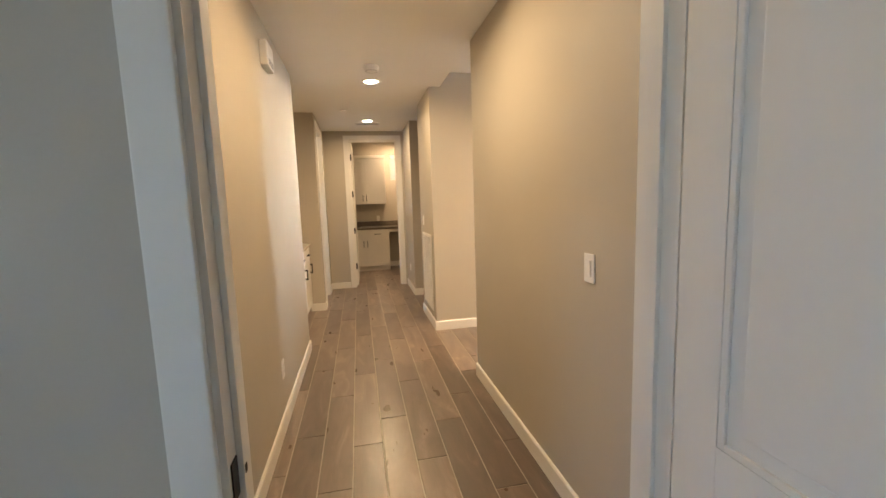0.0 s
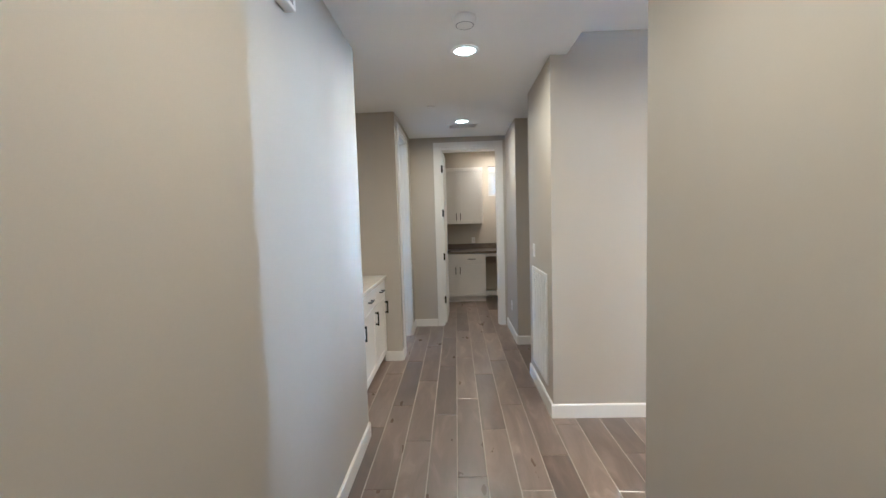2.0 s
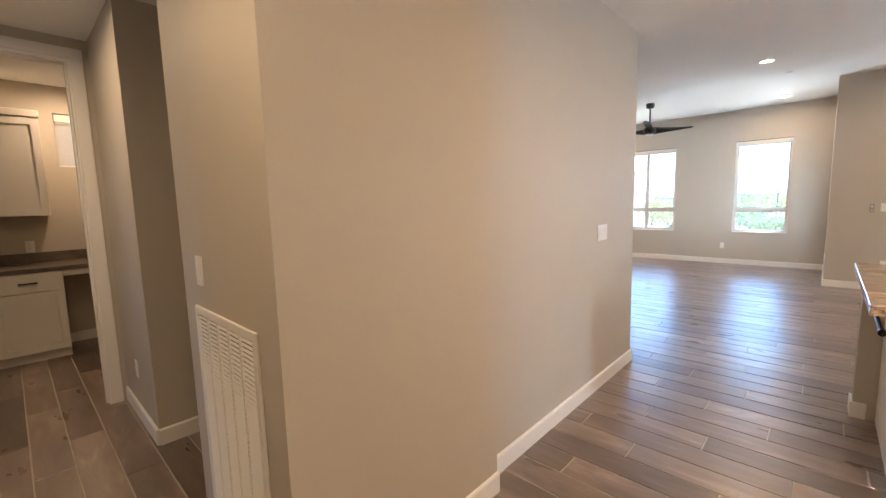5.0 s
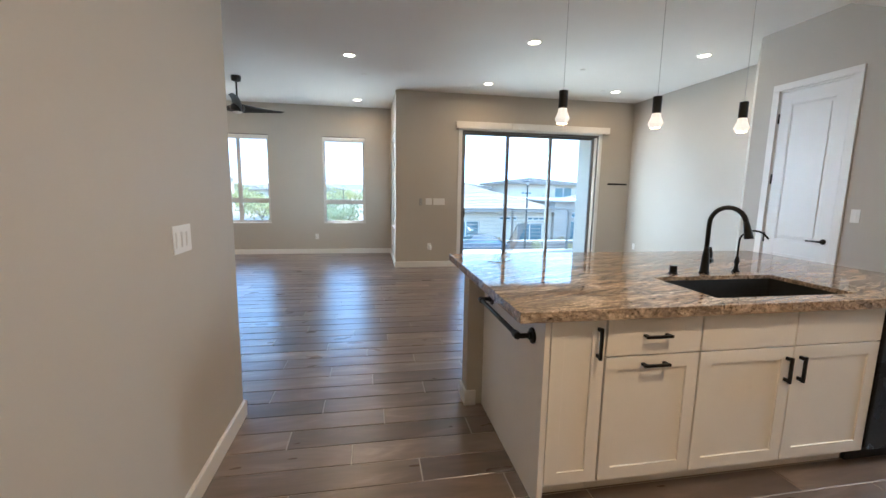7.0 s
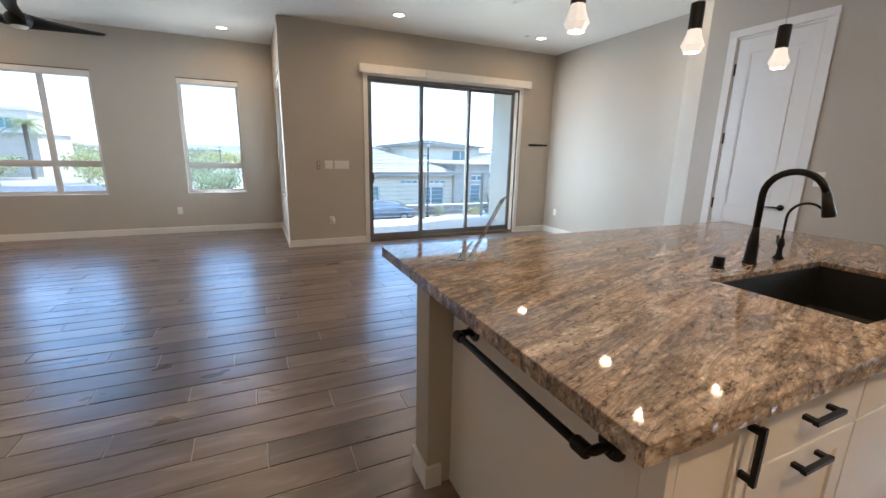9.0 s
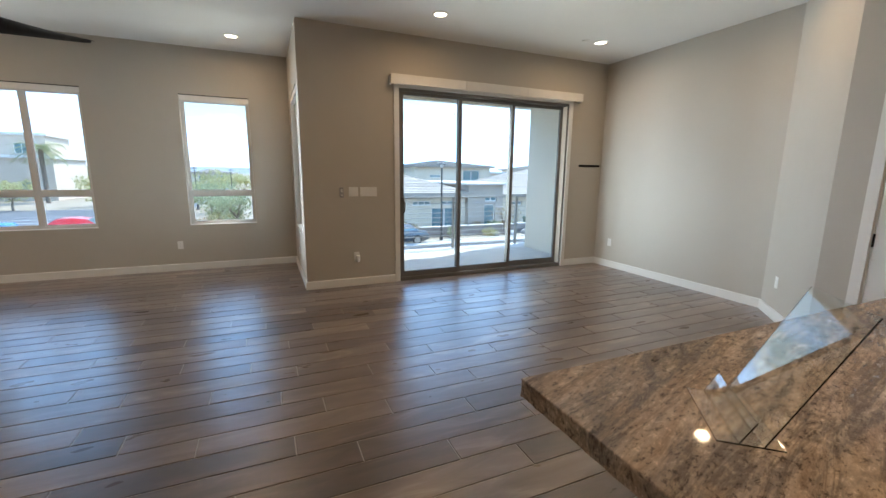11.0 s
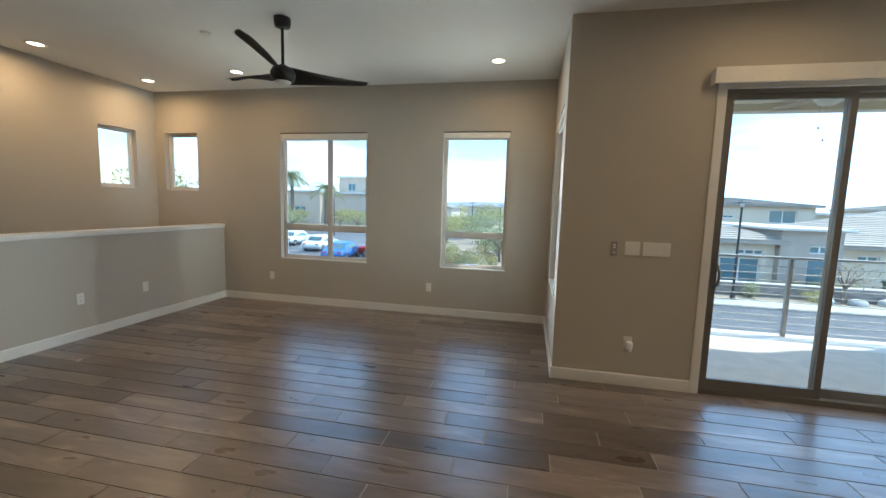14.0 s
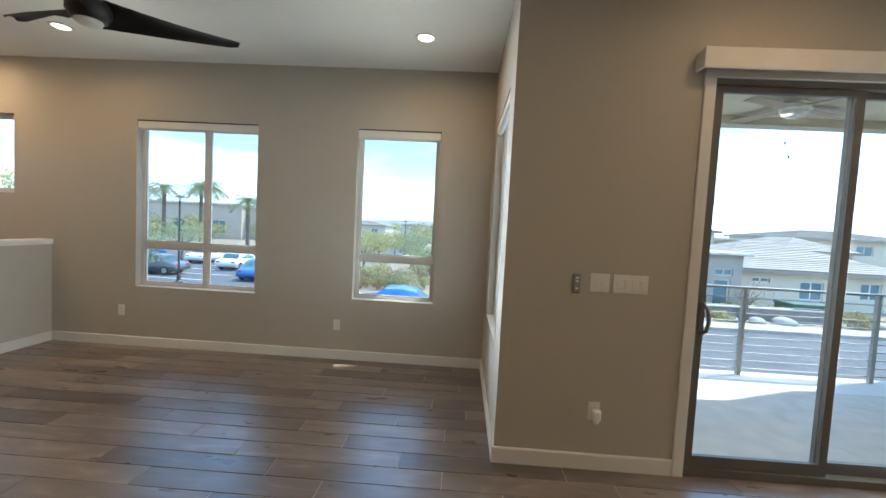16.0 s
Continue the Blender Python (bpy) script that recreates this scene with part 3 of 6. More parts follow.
# ---- doors, windows ----
def door_leaf(name, w, h, label, hinge_knuckles=4, lever=True, side=1):
    """A two-panel door, hinged at its origin, along +x, thick along y (0..0.036)."""
    d = thing(name, (0, 0, 0), label, "door", kind="structure")
    T = 0.036
    bm = bmesh.new()
    s, rails = 0.105, [(0.0, 0.22), (0.79, 0.925), (h - 0.12, h)]
    box(bm, 0, s, 0, T, 0, h, 0.0015)
    box(bm, w - s, w, 0, T, 0, h, 0.0015)
    for z0, z1 in rails:
        box(bm, s, w - s, 0.0005, T - 0.0005, z0, z1)
    part("door_frame", bm, DOORP, d)
    for (a, z0), (c, z1) in zip(rails, rails[1:]):
        bm = bmesh.new()
        box(bm, s, w - s, 0.010, T - 0.010, z0, c)
        box(bm, s + 0.045, w - s - 0.045, 0.004, T - 0.004, z0 + 0.045, c - 0.045, 0.003)
        for yy in ((0.001, 0.010), (T - 0.010, T - 0.001)):
            box(bm, s, s + 0.014, *yy, z0, c, 0.003)
            box(bm, w - s - 0.014, w - s, *yy, z0, c, 0.003)
            box(bm, s + 0.014, w - s - 0.014, *yy, z0, z0 + 0.014, 0.003)
            box(bm, s + 0.014, w - s - 0.014, *yy, c - 0.014, c, 0.003)
        part("door_panel", bm, DOORP, d)
    for i in range(hinge_knuckles):
        z = 0.33 + i * (h - 0.58) / (hinge_knuckles - 1)
        bm = lathe(bmesh.new(), [(0.006, z - 0.05), (0.0075, z - 0.048), (0.0075, z + 0.048), (0.006, z + 0.05)], 12, pose(-0.002, T + 0.004 if side > 0 else -0.004, 0))
        box(bm, -0.002, 0.0005, 0.004, T - 0.004, z - 0.05, z + 0.05)
        part("hinge", bm, BLACK, d, "black hinge")
    if lever:
        for sgn, y0 in ((1, T), (-1, 0.0)):
            bm = lathe(bmesh.new(), [(0.026, 0), (0.026, 0.008), (0.022, 0.012), (0.011, 0.014), (0.010, 0.045)], 20, pose(w - 0.05, y0, 0.955, -90 * sgn))
            tube(bm, [(w - 0.05, y0 + sgn * 0.043, 0.955), (w - 0.075, y0 + sgn * 0.047, 0.955), (w - 0.17, y0 + sgn * 0.047, 0.952)], [0.009, 0.009, 0.007], 10)
            part("door_handle", bm, BLACK, d, "black lever handle", True)
    return d


door_1 = door_leaf("door_1", 0.905, 2.41, "white two-panel bedroom door standing wide open")
door_1.matrix_basis = pose(0.725, 1.553, 0.012, 0, 0, -90)
door_2 = door_leaf("door_2", 0.755, 2.41, "white two-panel laundry door standing open")
door_2.matrix_basis = pose(0.036, 7.925, 0.012, 0, 0, 88.5) 
door_3 = door_leaf("door_3", 0.632, 2.405, "white two-panel pantry door with black lever, closed", side=-1)
door_3.matrix_basis = pose(5.168, 0.288, 0.012, 0, 0, 180) @ pose(0, 0, 0)
door_4 = door_leaf("door_4", 0.70, 2.41, "white two-panel bath door standing open inwards")
door_4.matrix_basis = pose(-0.53, 7.335, 0.012, 0, 0, 178) 


def window(name, axis, inner, outer, hole, label, split=None, rail=None, shade=True):
    """A vinyl window near the outer face of its hole, with panes, and a roller shade's headrail at the top."""
    a0, a1, z0, z1 = hole
    sg = 1 if outer > inner else -1
    f0, f1 = outer - sg * 0.075, outer - sg * 0.015
    w = thing(name, (0, 0, 0), label, "window", kind="structure")

    def put(bm, p, q, r, s, t0, t1, bev=0.003):
        t0, t1 = sorted((t0, t1))
        if axis == 'x':
            box(bm, t0, t1, p, q, r, s, bev)
        else:
            box(bm, p, q, t0, t1, r, s, bev)

    bm = bmesh.new()
    e = 0.036
    put(bm, a0, a0 + e, z0, z1, f0, f1)
    put(bm, a1 - e, a1, z0, z1, f0, f1)
    put(bm, a0 + e, a1 - e, z0, z0 + e, f0, f1)
    put(bm, a0 + e, a1 - e, z1 - e, z1, f0, f1)
    part("window_frame", bm, VINYL, w)
    spans_a = [(a0 + e, a1 - e)]
    zs = [(z0 + e, z1 - e)]
    if rail:
        bm = bmesh.new()
        put(bm, a0 + e, a1 - e, rail - 0.03, rail + 0.03, f0, f1)
        part("rail", bm, VINYL, w)
        zs = [(z0 + e, rail - 0.03), (rail + 0.03, z1 - e)]
    if split:
        for zz in zs:
            bm = bmesh.new()
            put(bm, split - 0.024, split + 0.024, zz[0], zz[1], f0 + sg * 0.004, f1)
            part("mullion", bm, VINYL, w)
        spans_a = [(a0 + e, split - 0.024), (split + 0.024, a1 - e)]
    for p, q in spans_a:
        for r, s in zs:
            bm = bmesh.new()
            mid = (f0 + f1) / 2
            put(bm, p, q, r, s, mid - 0.003, mid + 0.003, 0)
            pn = part("pane", bm, PANE, w)
            pn.visible_shadow = False
            bm = bmesh.new()
            for pp, qq, rr, ss in ((p, p + 0.016, r, s), (q - 0.016, q, r, s), (p + 0.016, q - 0.016, r, r + 0.016), (p + 0.016, q - 0.016, s - 0.016, s)):
                put(bm, pp, qq, rr, ss, f0 + sg * 0.010, mid - sg * 0.004, 0.002)
            part("sash", bm, VINYL, w)
    bm = bmesh.new()
    put(bm, a0 + 0.001, a1 - 0.001, z0 + 0.0005, z0 + 0.006, inner + sg * 0.001, f0)
    part("window_sill", bm, TRIM, w)
    if shade:
        sh = thing("roller_shade", (0, 0, 0), "white roller shade rolled up at the window's top", "shade", "roller shades")
        bm = bmesh.new()
        put(bm, a0 + 0.004, a1 - 0.004, z1 - 0.088, z1 - 0.012, inner + sg * 0.004, inner + sg * 0.055, 0.006)
        part("headrail", bm, SHADE, sh)
        # near-black strip between the headrail and the opening's top
        bm = bmesh.new()
        put(bm, a0 + 0.002, a1 - 0.002, z1 - 0.010, z1 - 0.001, inner + sg * 0.008, inner + sg * 0.05, 0)
        part("mounting_rail", bm, DARKP, sh)
        bm = bmesh.new()
        put(bm, a0 + 0.012, a1 - 0.012, z1 - 0.106, z1 - 0.089, inner + sg * 0.02, inner + sg * 0.034, 0.003)
        part("hem_bar", bm, TRIM, sh)
    return w


window("window_1", 'x', 10.455, 10.605, W1, "large window with four panes and tan vinyl frame", split=7.06, rail=1.11)
window("window_2", 'x', 10.455, 10.605, W2, "tall two-pane window with tan vinyl frame", rail=1.10)
window("window_3", 'x', 10.455, 10.605, W3, "small high window with tan vinyl frame", shade=False)
window("window_4", 'y', 9.92, 10.07, W4, "small high window with tan vinyl frame", shade=False)
window("window_5", 'y', 4.0, 3.86, (9.05, 10.1, 0.65, 2.445), "side window that looks onto the balcony")
window("window_6", 'y', 9.98, 10.12, (0.82, 1.42, 1.89, 2.445), "small high laundry window with a shade")
# unseen window, put on the west side to light the bedroom door
window("window_7", 'x', -2.20, -2.32, (-0.9, 0.2, 1.0, 2.1), "unseen bedroom window added to let daylight in")
# unseen window, added to light the kitchen and the hall's block
window("window_9", 'y', -0.47, -0.59, (1.3, 2.75, 1.05, 2.3), "unseen kitchen window added to let daylight in", split=2.02)
# unseen window, added for cool daylight at the bath doorway
window("window_8", 'x', -2.60, -2.72, (6.9, 7.5, 1.2, 2.2), "unseen bath window added to let daylight in", shade=False)

lsh = thing("roller_shade", (1.12, 10.0, 2.35), "pale translucent roller shade drawn down over the laundry window", "shade", "roller shades")
part("fabric", boxed(-0.292, 0.292, 0.030, 0.032, -0.44, 0.0), CLOTH, lsh)
part("hem_bar", boxed(-0.292, 0.292, 0.024, 0.038, -0.458, -0.441, 0.003), TRIM, lsh)

# sliding door: white inner casing, dark frame, three glazed panels
sd = thing("door_slider", (8.745, 1.5, 0), "three-panel sliding glass door in dark bronze frame, closed", "sliding door", kind="structure")
at = lambda bm: bmesh.ops.transform(bm, matrix=Matrix.Translation((-8.745, -1.5, 0)), verts=bm.verts) or bm
y0, y1 = SL[0], SL[1]
for nm, args in (("casing", (8.729, 8.747, y1 - 0.004, y1 + 0.062, 0, 2.44, 0.003)), ("casing", (8.729, 8.747, y0 - 0.062, y0 + 0.004, 0, 2.44, 0.003)), ("casing", (8.729, 8.747, y0 - 0.062, y1 + 0.062, 2.441, 2.50, 0.003))):
    part(nm, at(boxed(*args)), TRIM, sd, "white painted casing")
part("frame_head", at(boxed(8.75, 8.88, y0, y1, 2.405, 2.44, 0.003)), ALU, sd)
part("frame_track", at(boxed(8.748, 8.88, y0, y1, 0.0, 0.05, 0.003)), ALU, sd)
part("frame_jamb", at(boxed(8.75, 8.88, y1 - 0.022, y1, 0.05, 2.405, 0.002)), ALU, sd)
part("frame_jamb", at(boxed(8.75, 8.88, y0, y0 + 0.03, 0.05, 2.405, 0.002)), ALU, sd)
part("jamb_lining", at(boxed(8.752, 8.84, y0 + 0.03, y0 + 0.036, 0.05, 2.405)), STUCCO, sd)
panels = [(1.945, y1 - 0.022, 8.765), (1.10, 1.995, 8.803), (y0 + 0.036, 1.15, 8.841)]
for k, (p, q, xf) in enumerate(panels):
    bm = bmesh.new()
    st = 0.048
    box(bm, xf, xf + 0.034, p, p + st, 0.05, 2.405, 0.002)
    box(bm, xf, xf + 0.034, q - st, q, 0.05, 2.405, 0.002)
    box(bm, xf, xf + 0.034, p + st, q - st, 0.05, 0.125, 0.002)
    box(bm, xf, xf + 0.034, p + st, q - st, 2.365, 2.405, 0.002)
    pan = part("sliding_panel", at(bm), ALU, sd)
    g = part("pane", at(boxed(xf + 0.013, xf + 0.021, p + st, q - st, 0.125, 2.365)), PANE, pan)
    g.visible_shadow = False
    if k == 0:
        yh = q - 0.03
        bm = bmesh.new()
        box(bm, xf - 0.006, xf, yh - 0.018, yh + 0.018, 0.86, 1.14, 0.003)
        part("handle_plate", at(bm), ALU, pan)
        bm = bmesh.new()
        tube(bm, [(xf - 0.004, yh, 1.09), (xf - 0.035, yh - 0.006, 1.075), (xf - 0.052, yh - 0.014, 1.03), (xf - 0.055, yh - 0.016, 0.98), (xf - 0.045, yh - 0.010, 0.925), (xf - 0.004, yh, 0.90)], [0.010, 0.011, 0.012, 0.012, 0.011, 0.010], 10)
        part("pull_handle", at(bm), ALU, pan, "curved bronze pull handle", True)
val = thing("shade_valance", (8.69, 1.495, 2.45), "long white fabric-wrapped shade valance over the sliding door", "valance")
vt = lambda bm: bmesh.ops.transform(bm, matrix=Matrix.Translation((-8.69, -1.495, -2.45)), verts=bm.verts) or bm
for p, q in ((0.04, 1.0), (1.002, 1.95), (1.952, 2.95)):
    part("fascia", vt(boxed(8.645, 8.66, p, q, 2.462, 2.578, 0.004)), SHADE, val)
part("top_board", vt(boxed(8.66, 8.745, 0.045, 2.945, 2.545, 2.572, 0.002)), SHADE, val)
part("end_cap", vt(boxed(8.66, 8.745, 2.935, 2.949, 2.465, 2.545, 0.002)), SHADE, val)
part("end_cap", vt(boxed(8.66, 8.745, 0.041, 0.055, 2.465, 2.545, 0.002)), SHADE, val)
bm = lathe(bmesh.new(), [(0.026, 0), (0.026, 2.86)], 16, pose(8.70, 0.06, 2.505, -90))
part("shade_roll", vt(bm), SHADE, val, "", True)


# ---- cabinets ----
def front(name, parent, x0, x1, z0, z1, material=None, frame=0.06, drawer=False):
    """A shaker front, facing -y, 20 mm thick, standing at y = -0.02..0."""
    bm = bmesh.new()
    if drawer:
        box(bm, x0, x1, -0.02, 0, z0, z1, 0.002)
    else:
        f = frame
        rings = []
        for y, d in ((0, 0.0), (-0.0185, 0.0), (-0.02, 0.0015), (-0.02, f - 0.001), (-0.0185, f), (0, f)):
            rings.append([bm.verts.new((x, y, z)) for x, z in ((x0 + d, z0 + d), (x1 - d, z0 + d), (x1 - d, z1 - d), (x0 + d, z1 - d))])
        for a, c in zip(rings, rings[1:] + rings[:1]):
            for i in range(4):
                bm.faces.new((a[i], a[(i + 1) % 4], c[(i + 1) % 4], c[i]))
        bmesh.ops.recalc_face_normals(bm, faces=bm.faces)
    ob = part(name, bm, material or CAB, parent)
    if not drawer:
        part("panel", boxed(x0 + f, x1 - f, -0.012, -0.002, z0 + f, z1 - f), material or CAB, ob)
    return ob


def pull(parent, x, z, upright, length=0.128, y=-0.02):
    """A square black bar pull on two legs."""
    bm = bmesh.new()
    h = length / 2
    if upright:
        box(bm, x - 0.006, x + 0.006, y - 0.034, y - 0.022, z - h, z + h, 0.0012)
        for s in (-1, 1):
            box(bm, x - 0.0055, x + 0.0055, y - 0.024, y, z + s * (h - 0.012) - 0.008, z + s * (h - 0.012) + 0.008, 0.001)
    else:
        box(bm, x - h, x + h, y - 0.034, y - 0.022, z - 0.006, z + 0.006, 0.0012)
        for s in (-1, 1):
            box(bm, x + s * (h - 0.012) - 0.008, x + s * (h - 0.012) + 0.008, y - 0.024, y, z - 0.0055, z + 0.0055, 0.001)
    return part("handle", bm, BLACK, parent, "black bar pull")


def carcass(parent, w, d, z0, z1, toe=0.1):
    bm = bmesh.new()
    box(bm, 0, w, 0.001, d, z0 + toe, z1)
    if toe:
        box(bm, 0, w, 0.07, d - 0.01, z0, z0 + toe)
    return part("body", bm, CAB, parent)


def base_unit(name, m, w, d, label, group, top=0.87, drawers=1, doors=1, hinge=-1, false_front=False, trash=False, tall=False, body_top=None):
    u = thing(name, m, label, "cabinet", group)
    carcass(u, w, d, 0, body_top or top)
    g = 0.0032
    zd = top - 0.182
    if drawers and not tall:
        n = drawers
        for i in range(n):
            a, c = w * i / n + g, w * (i + 1) / n - g
            f = front("drawer_front", u, a, c, zd + g, top - 0.006, drawer=True)
            if not false_front:
                pull(f, (a + c) / 2, (zd + top) / 2, False)
    zt = top - 0.006 if tall else zd - g
    for i in range(doors):
        a, c = w * i / doors + g, w * (i + 1) / doors - g
        f = front("door", u, a, c, 0.105, zt)
        if trash:
            pull(f, (a + c) / 2, zt - 0.035, False)
        else:
            right = hinge < 0 if doors == 1 else i == 0
            pull(f, (c - 0.035) if right else (a + 0.035), zt - (0.105 if not tall else 0.105), True, 0.128 if not tall else 0.14)
    return u


# drop cabinets in the hall niche
for i, (yy, ww) in enumerate(((4.903, 0.50), (5.405, 0.505), (5.912, 0.506))):
    base_unit("niche_cabinet", pose(-0.583, yy - 0.012, 0, 0, 0, 90), ww, 0.56, "white shaker base cabinet with drawer and black pulls", "niche cabinets", top=0.877)
bm = boxed(-1.15, -0.543, 4.902, 6.418, 0.878, 0.912, 0.004)
tagged(part("niche_countertop", bm, QUARTZ), "cream quartz worktop on the niche cabinets", "countertop")
tagged(part("niche_backsplash", boxed(-1.15, -1.13, 4.902, 6.418, 0.9125, 1.0, 0.003), QUARTZ), "low cream quartz backsplash against the niche wall", "backsplash")

# laundry cabinets
lx = pose(-0.28, 9.385, 0)
base_unit("laundry_cabinet", lx, 0.98, 0.59, "cream shaker base cabinet with two drawers and two doors", "laundry cabinets", top=0.86, drawers=2, doors=2)
part_top = thing("laundry_countertop", (0.5, 9.4, 0.862), "dark brown laminate counter with low backsplash", "countertop")
part("counter_slab", boxed(-0.8, 1.1, -0.04, 0.577, 0, 0.042, 0.004), LAMINATE, part_top)
part("backsplash", boxed(-0.8, 1.1, 0.558, 0.577, 0.0425, 0.145, 0.003), LAMINATE, part_top)
part("apron", boxed(0.203, 1.1, 0.0, 0.02, -0.06, -0.001), CAB, part_top)
up = thing("laundry_wall_cabinet", (-0.2, 9.64, 1.385), "cream shaker wall cabinet with two doors above the counter", "cabinet", "laundry cabinets")
part("body", boxed(0, 0.89, 0.001, 0.339, 0, 0.94), CAB, up)
for a, c, s in ((0.002, 0.444, 1), (0.446, 0.888, -1)):
    f = front("door", up, a, c, 0.004, 0.925)
    pull(f, c - 0.035 if s > 0 else a + 0.035, 0.13, True)
bm = boxed(-0.004, 0.894, -0.028, 0.339, 0.94, 1.005, 0.006)
part("crown", bm, CAB, up)

# ---- kitchen island ----
X0 = 3.005
iu = lambda yy: pose(X0 + 0.02, yy, 0, 0, 0, -90)
base_unit("island_cabinet", iu(3.702), 0.252, 0.60, "narrow white shaker island cabinet with one tall door", "island cabinets", tall=True, drawers=0)
base_unit("island_cabinet", iu(3.447), 0.465, 0.60, "white shaker island cabinet with drawer and pull-out door", "island cabinets", trash=True)
base_unit("island_cabinet", iu(2.980), 1.013, 0.60, "white shaker sink base cabinet with two doors", "island cabinets", top=0.87, drawers=2, doors=2, false_front=True, body_top=0.66)
dw = thing("dishwasher", iu(1.965), "black stainless dishwasher built into the island", "dishwasher")
part("tub", boxed(0.003, 0.597, 0.0, 0.58, 0.1, 0.868), DARKP, dw)
part("door", boxed(0.004, 0.596, -0.03, -0.001, 0.11, 0.866, 0.005), STEELD, dw)
part("kick_plate", boxed(0.004, 0.596, 0.05, 0.07, 0.0, 0.1), DARKP, dw)
bm = bmesh.new()
tube(bm, [(0.05, -0.07, 0.80), (0.55, -0.07, 0.80)], 0.011, 12)
for xx in (0.07, 0.53):
    box(bm, xx - 0.01, xx + 0.01, -0.068, -0.03, 0.79, 0.81, 0.002)
part("handle", bm, STEEL, dw, "brushed steel bar handle")
for yy in (3.704, 1.336):
    ep = thing("island_end_panel", (X0, yy, 0), "white painted end panel of the island with a front stile", "panel", "island end panels")
    part("stile", boxed(-0.002, 0.052, 0, 0.026, 0, 0.868, 0.0015), CAB, ep)
    part("panel", boxed(0.054, 0.913, 0, 0.024, 0, 0.868, 0.0015), CAB, ep)
pony = thing("island_pony_wall", (3.985, 2.5, 0), "greige painted pony wall behind the island cabinets", "pony wall")
part("wall", boxed(-0.065, 0.065, -1.15, 1.33, 0, 0.868), PAINT, pony)
bm = bmesh.new()
box(bm, -0.065, 0.080, 1.33, 1.345, 0, 0.10, 0.003)
box(bm, 0.065, 0.080, -1.15, 1.33, 0, 0.10, 0.003)
box(bm, -0.080, -0.065, 1.27, 1.345, 0, 0.10, 0.003)
part("baseboard", bm, TRIM, pony)

# granite top with a hole for the sink and a chipped, hand-worked edge
IX0, IX1, IY0, IY1 = 2.965, 4.46, 1.25, 3.855
SX0, SX1, SY0, SY1 = 3.07, 3.52, 2.065, 2.86
top = thing("island_countertop", ((IX0 + IX1) / 2, (IY0 + IY1) / 2, 0.8695), "polished brown and grey granite worktop with chiselled edge", "countertop")
bm = bmesh.new()
cx, cy = (IX0 + IX1) / 2, (IY0 + IY1) / 2
cache = {}
xs, ys = sorted({IX0, SX0, SX1, IX1}), sorted({IY0, SY0, SY1, IY1})
for zt in (0.0, 0.0455):
    for i in range(3):
        for j in range(3):
            if i == 1 and j == 1:
                continue
            q = []
            for a, c in ((i, j), (i + 1, j), (i + 1, j + 1), (i, j + 1)):
                k = (xs[a] - cx, ys[c] - cy, zt)
                if k not in cache:
                    cache[k] = bm.verts.new(k)
                q.append(cache[k])
            bm.faces.new(q)
hole = [(SX0, SY0), (SX1, SY0), (SX1, SY1), (SX0, SY1)]
for i in range(4):
    p, q = hole[i], hole[(i + 1) % 4]
    bm.faces.new([cache[(p[0] - cx, p[1] - cy, 0.0)], cache[(q[0] - cx, q[1] - cy, 0.0)], cache[(q[0] - cx, q[1] - cy, 0.0455)], cache[(p[0] - cx, p[1] - cy, 0.0455)]])
bmesh.ops.recalc_face_normals(bm, faces=bm.faces)
part("slab", bm, GRANITE, top)
# the edge: a rough band all round, built from fine steps
rng = random.Random(5)
bm = bmesh.new()
loop = []
per = [((IX0, IY0), (IX1, IY0)), ((IX1, IY0), (IX1, IY1)), ((IX1, IY1), (IX0, IY1)), ((IX0, IY1), (IX0, IY0))]
for (ax, ay), (bx, by) in per:
    n = int(math.hypot(bx - ax, by - ay) / 0.018)
    for k in range(n):
        loop.append((ax + (bx - ax) * k / n - cx, ay + (by - ay) * k / n - cy, (by - ay) / math.hypot(bx - ax, by - ay), -(bx - ax) / math.hypot(bx - ax, by - ay)))
levels = [0.0455, 0.0435, 0.034, 0.022, 0.010, 0.0]
rings = []
for li, z in enumerate(levels):
    ring = []
    for x, y, nx, ny in loop:
        r = 0.0 if li == 0 else (0.002 if li == 1 else rng.uniform(0.0, 0.0032))
        ring.append(bm.verts.new((x + nx * r, y + ny * r, z + (0 if li in (0, 5) else rng.uniform(-0.0012, 0.0012) * (li > 1)))))
    rings.append(ring)
n = len(loop)
for a, c in zip(rings, rings[1:]):
    for i in range(n):
        j = (i + 1) % n
        bm.faces.new((a[i], a[j], c[j], c[i]))
bmesh.ops.recalc_face_normals(bm, faces=bm.faces)
part("edge", bm, GRANITE, top, "rough chiselled granite edge")

sink = thing("kitchen_sink", (3.295, 2.4625, 0.68), "black composite undermount sink in the island", "sink")
bm = bmesh.new()
w2, l2 = 0.2215, 0.394
def bowl_ring(sx, sy, z, r):
    out = []
    for qx, qy, a0 in ((1, 1, 0), (-1, 1, 90), (-1, -1, 180), (1, -1, 270)):
        for k in range(5):
            a = radians(a0 + k * 22.5)
            out.append(bm.verts.new((qx * (sx - r) + r * math.cos(a), qy * (sy - r) + r * math.sin(a), z)))
    return out
br = [bowl_ring(w2 + 0.002, l2 + 0.002, 0.188, 0.012), bowl_ring(w2 + 0.002, l2 + 0.002, 0.214, 0.012), bowl_ring(w2, l2, 0.214, 0.012), bowl_ring(w2 - 0.003, l2 - 0.003, 0.03, 0.012), bowl_ring(w2 - 0.03, l2 - 0.03, 0.004, 0.03)]
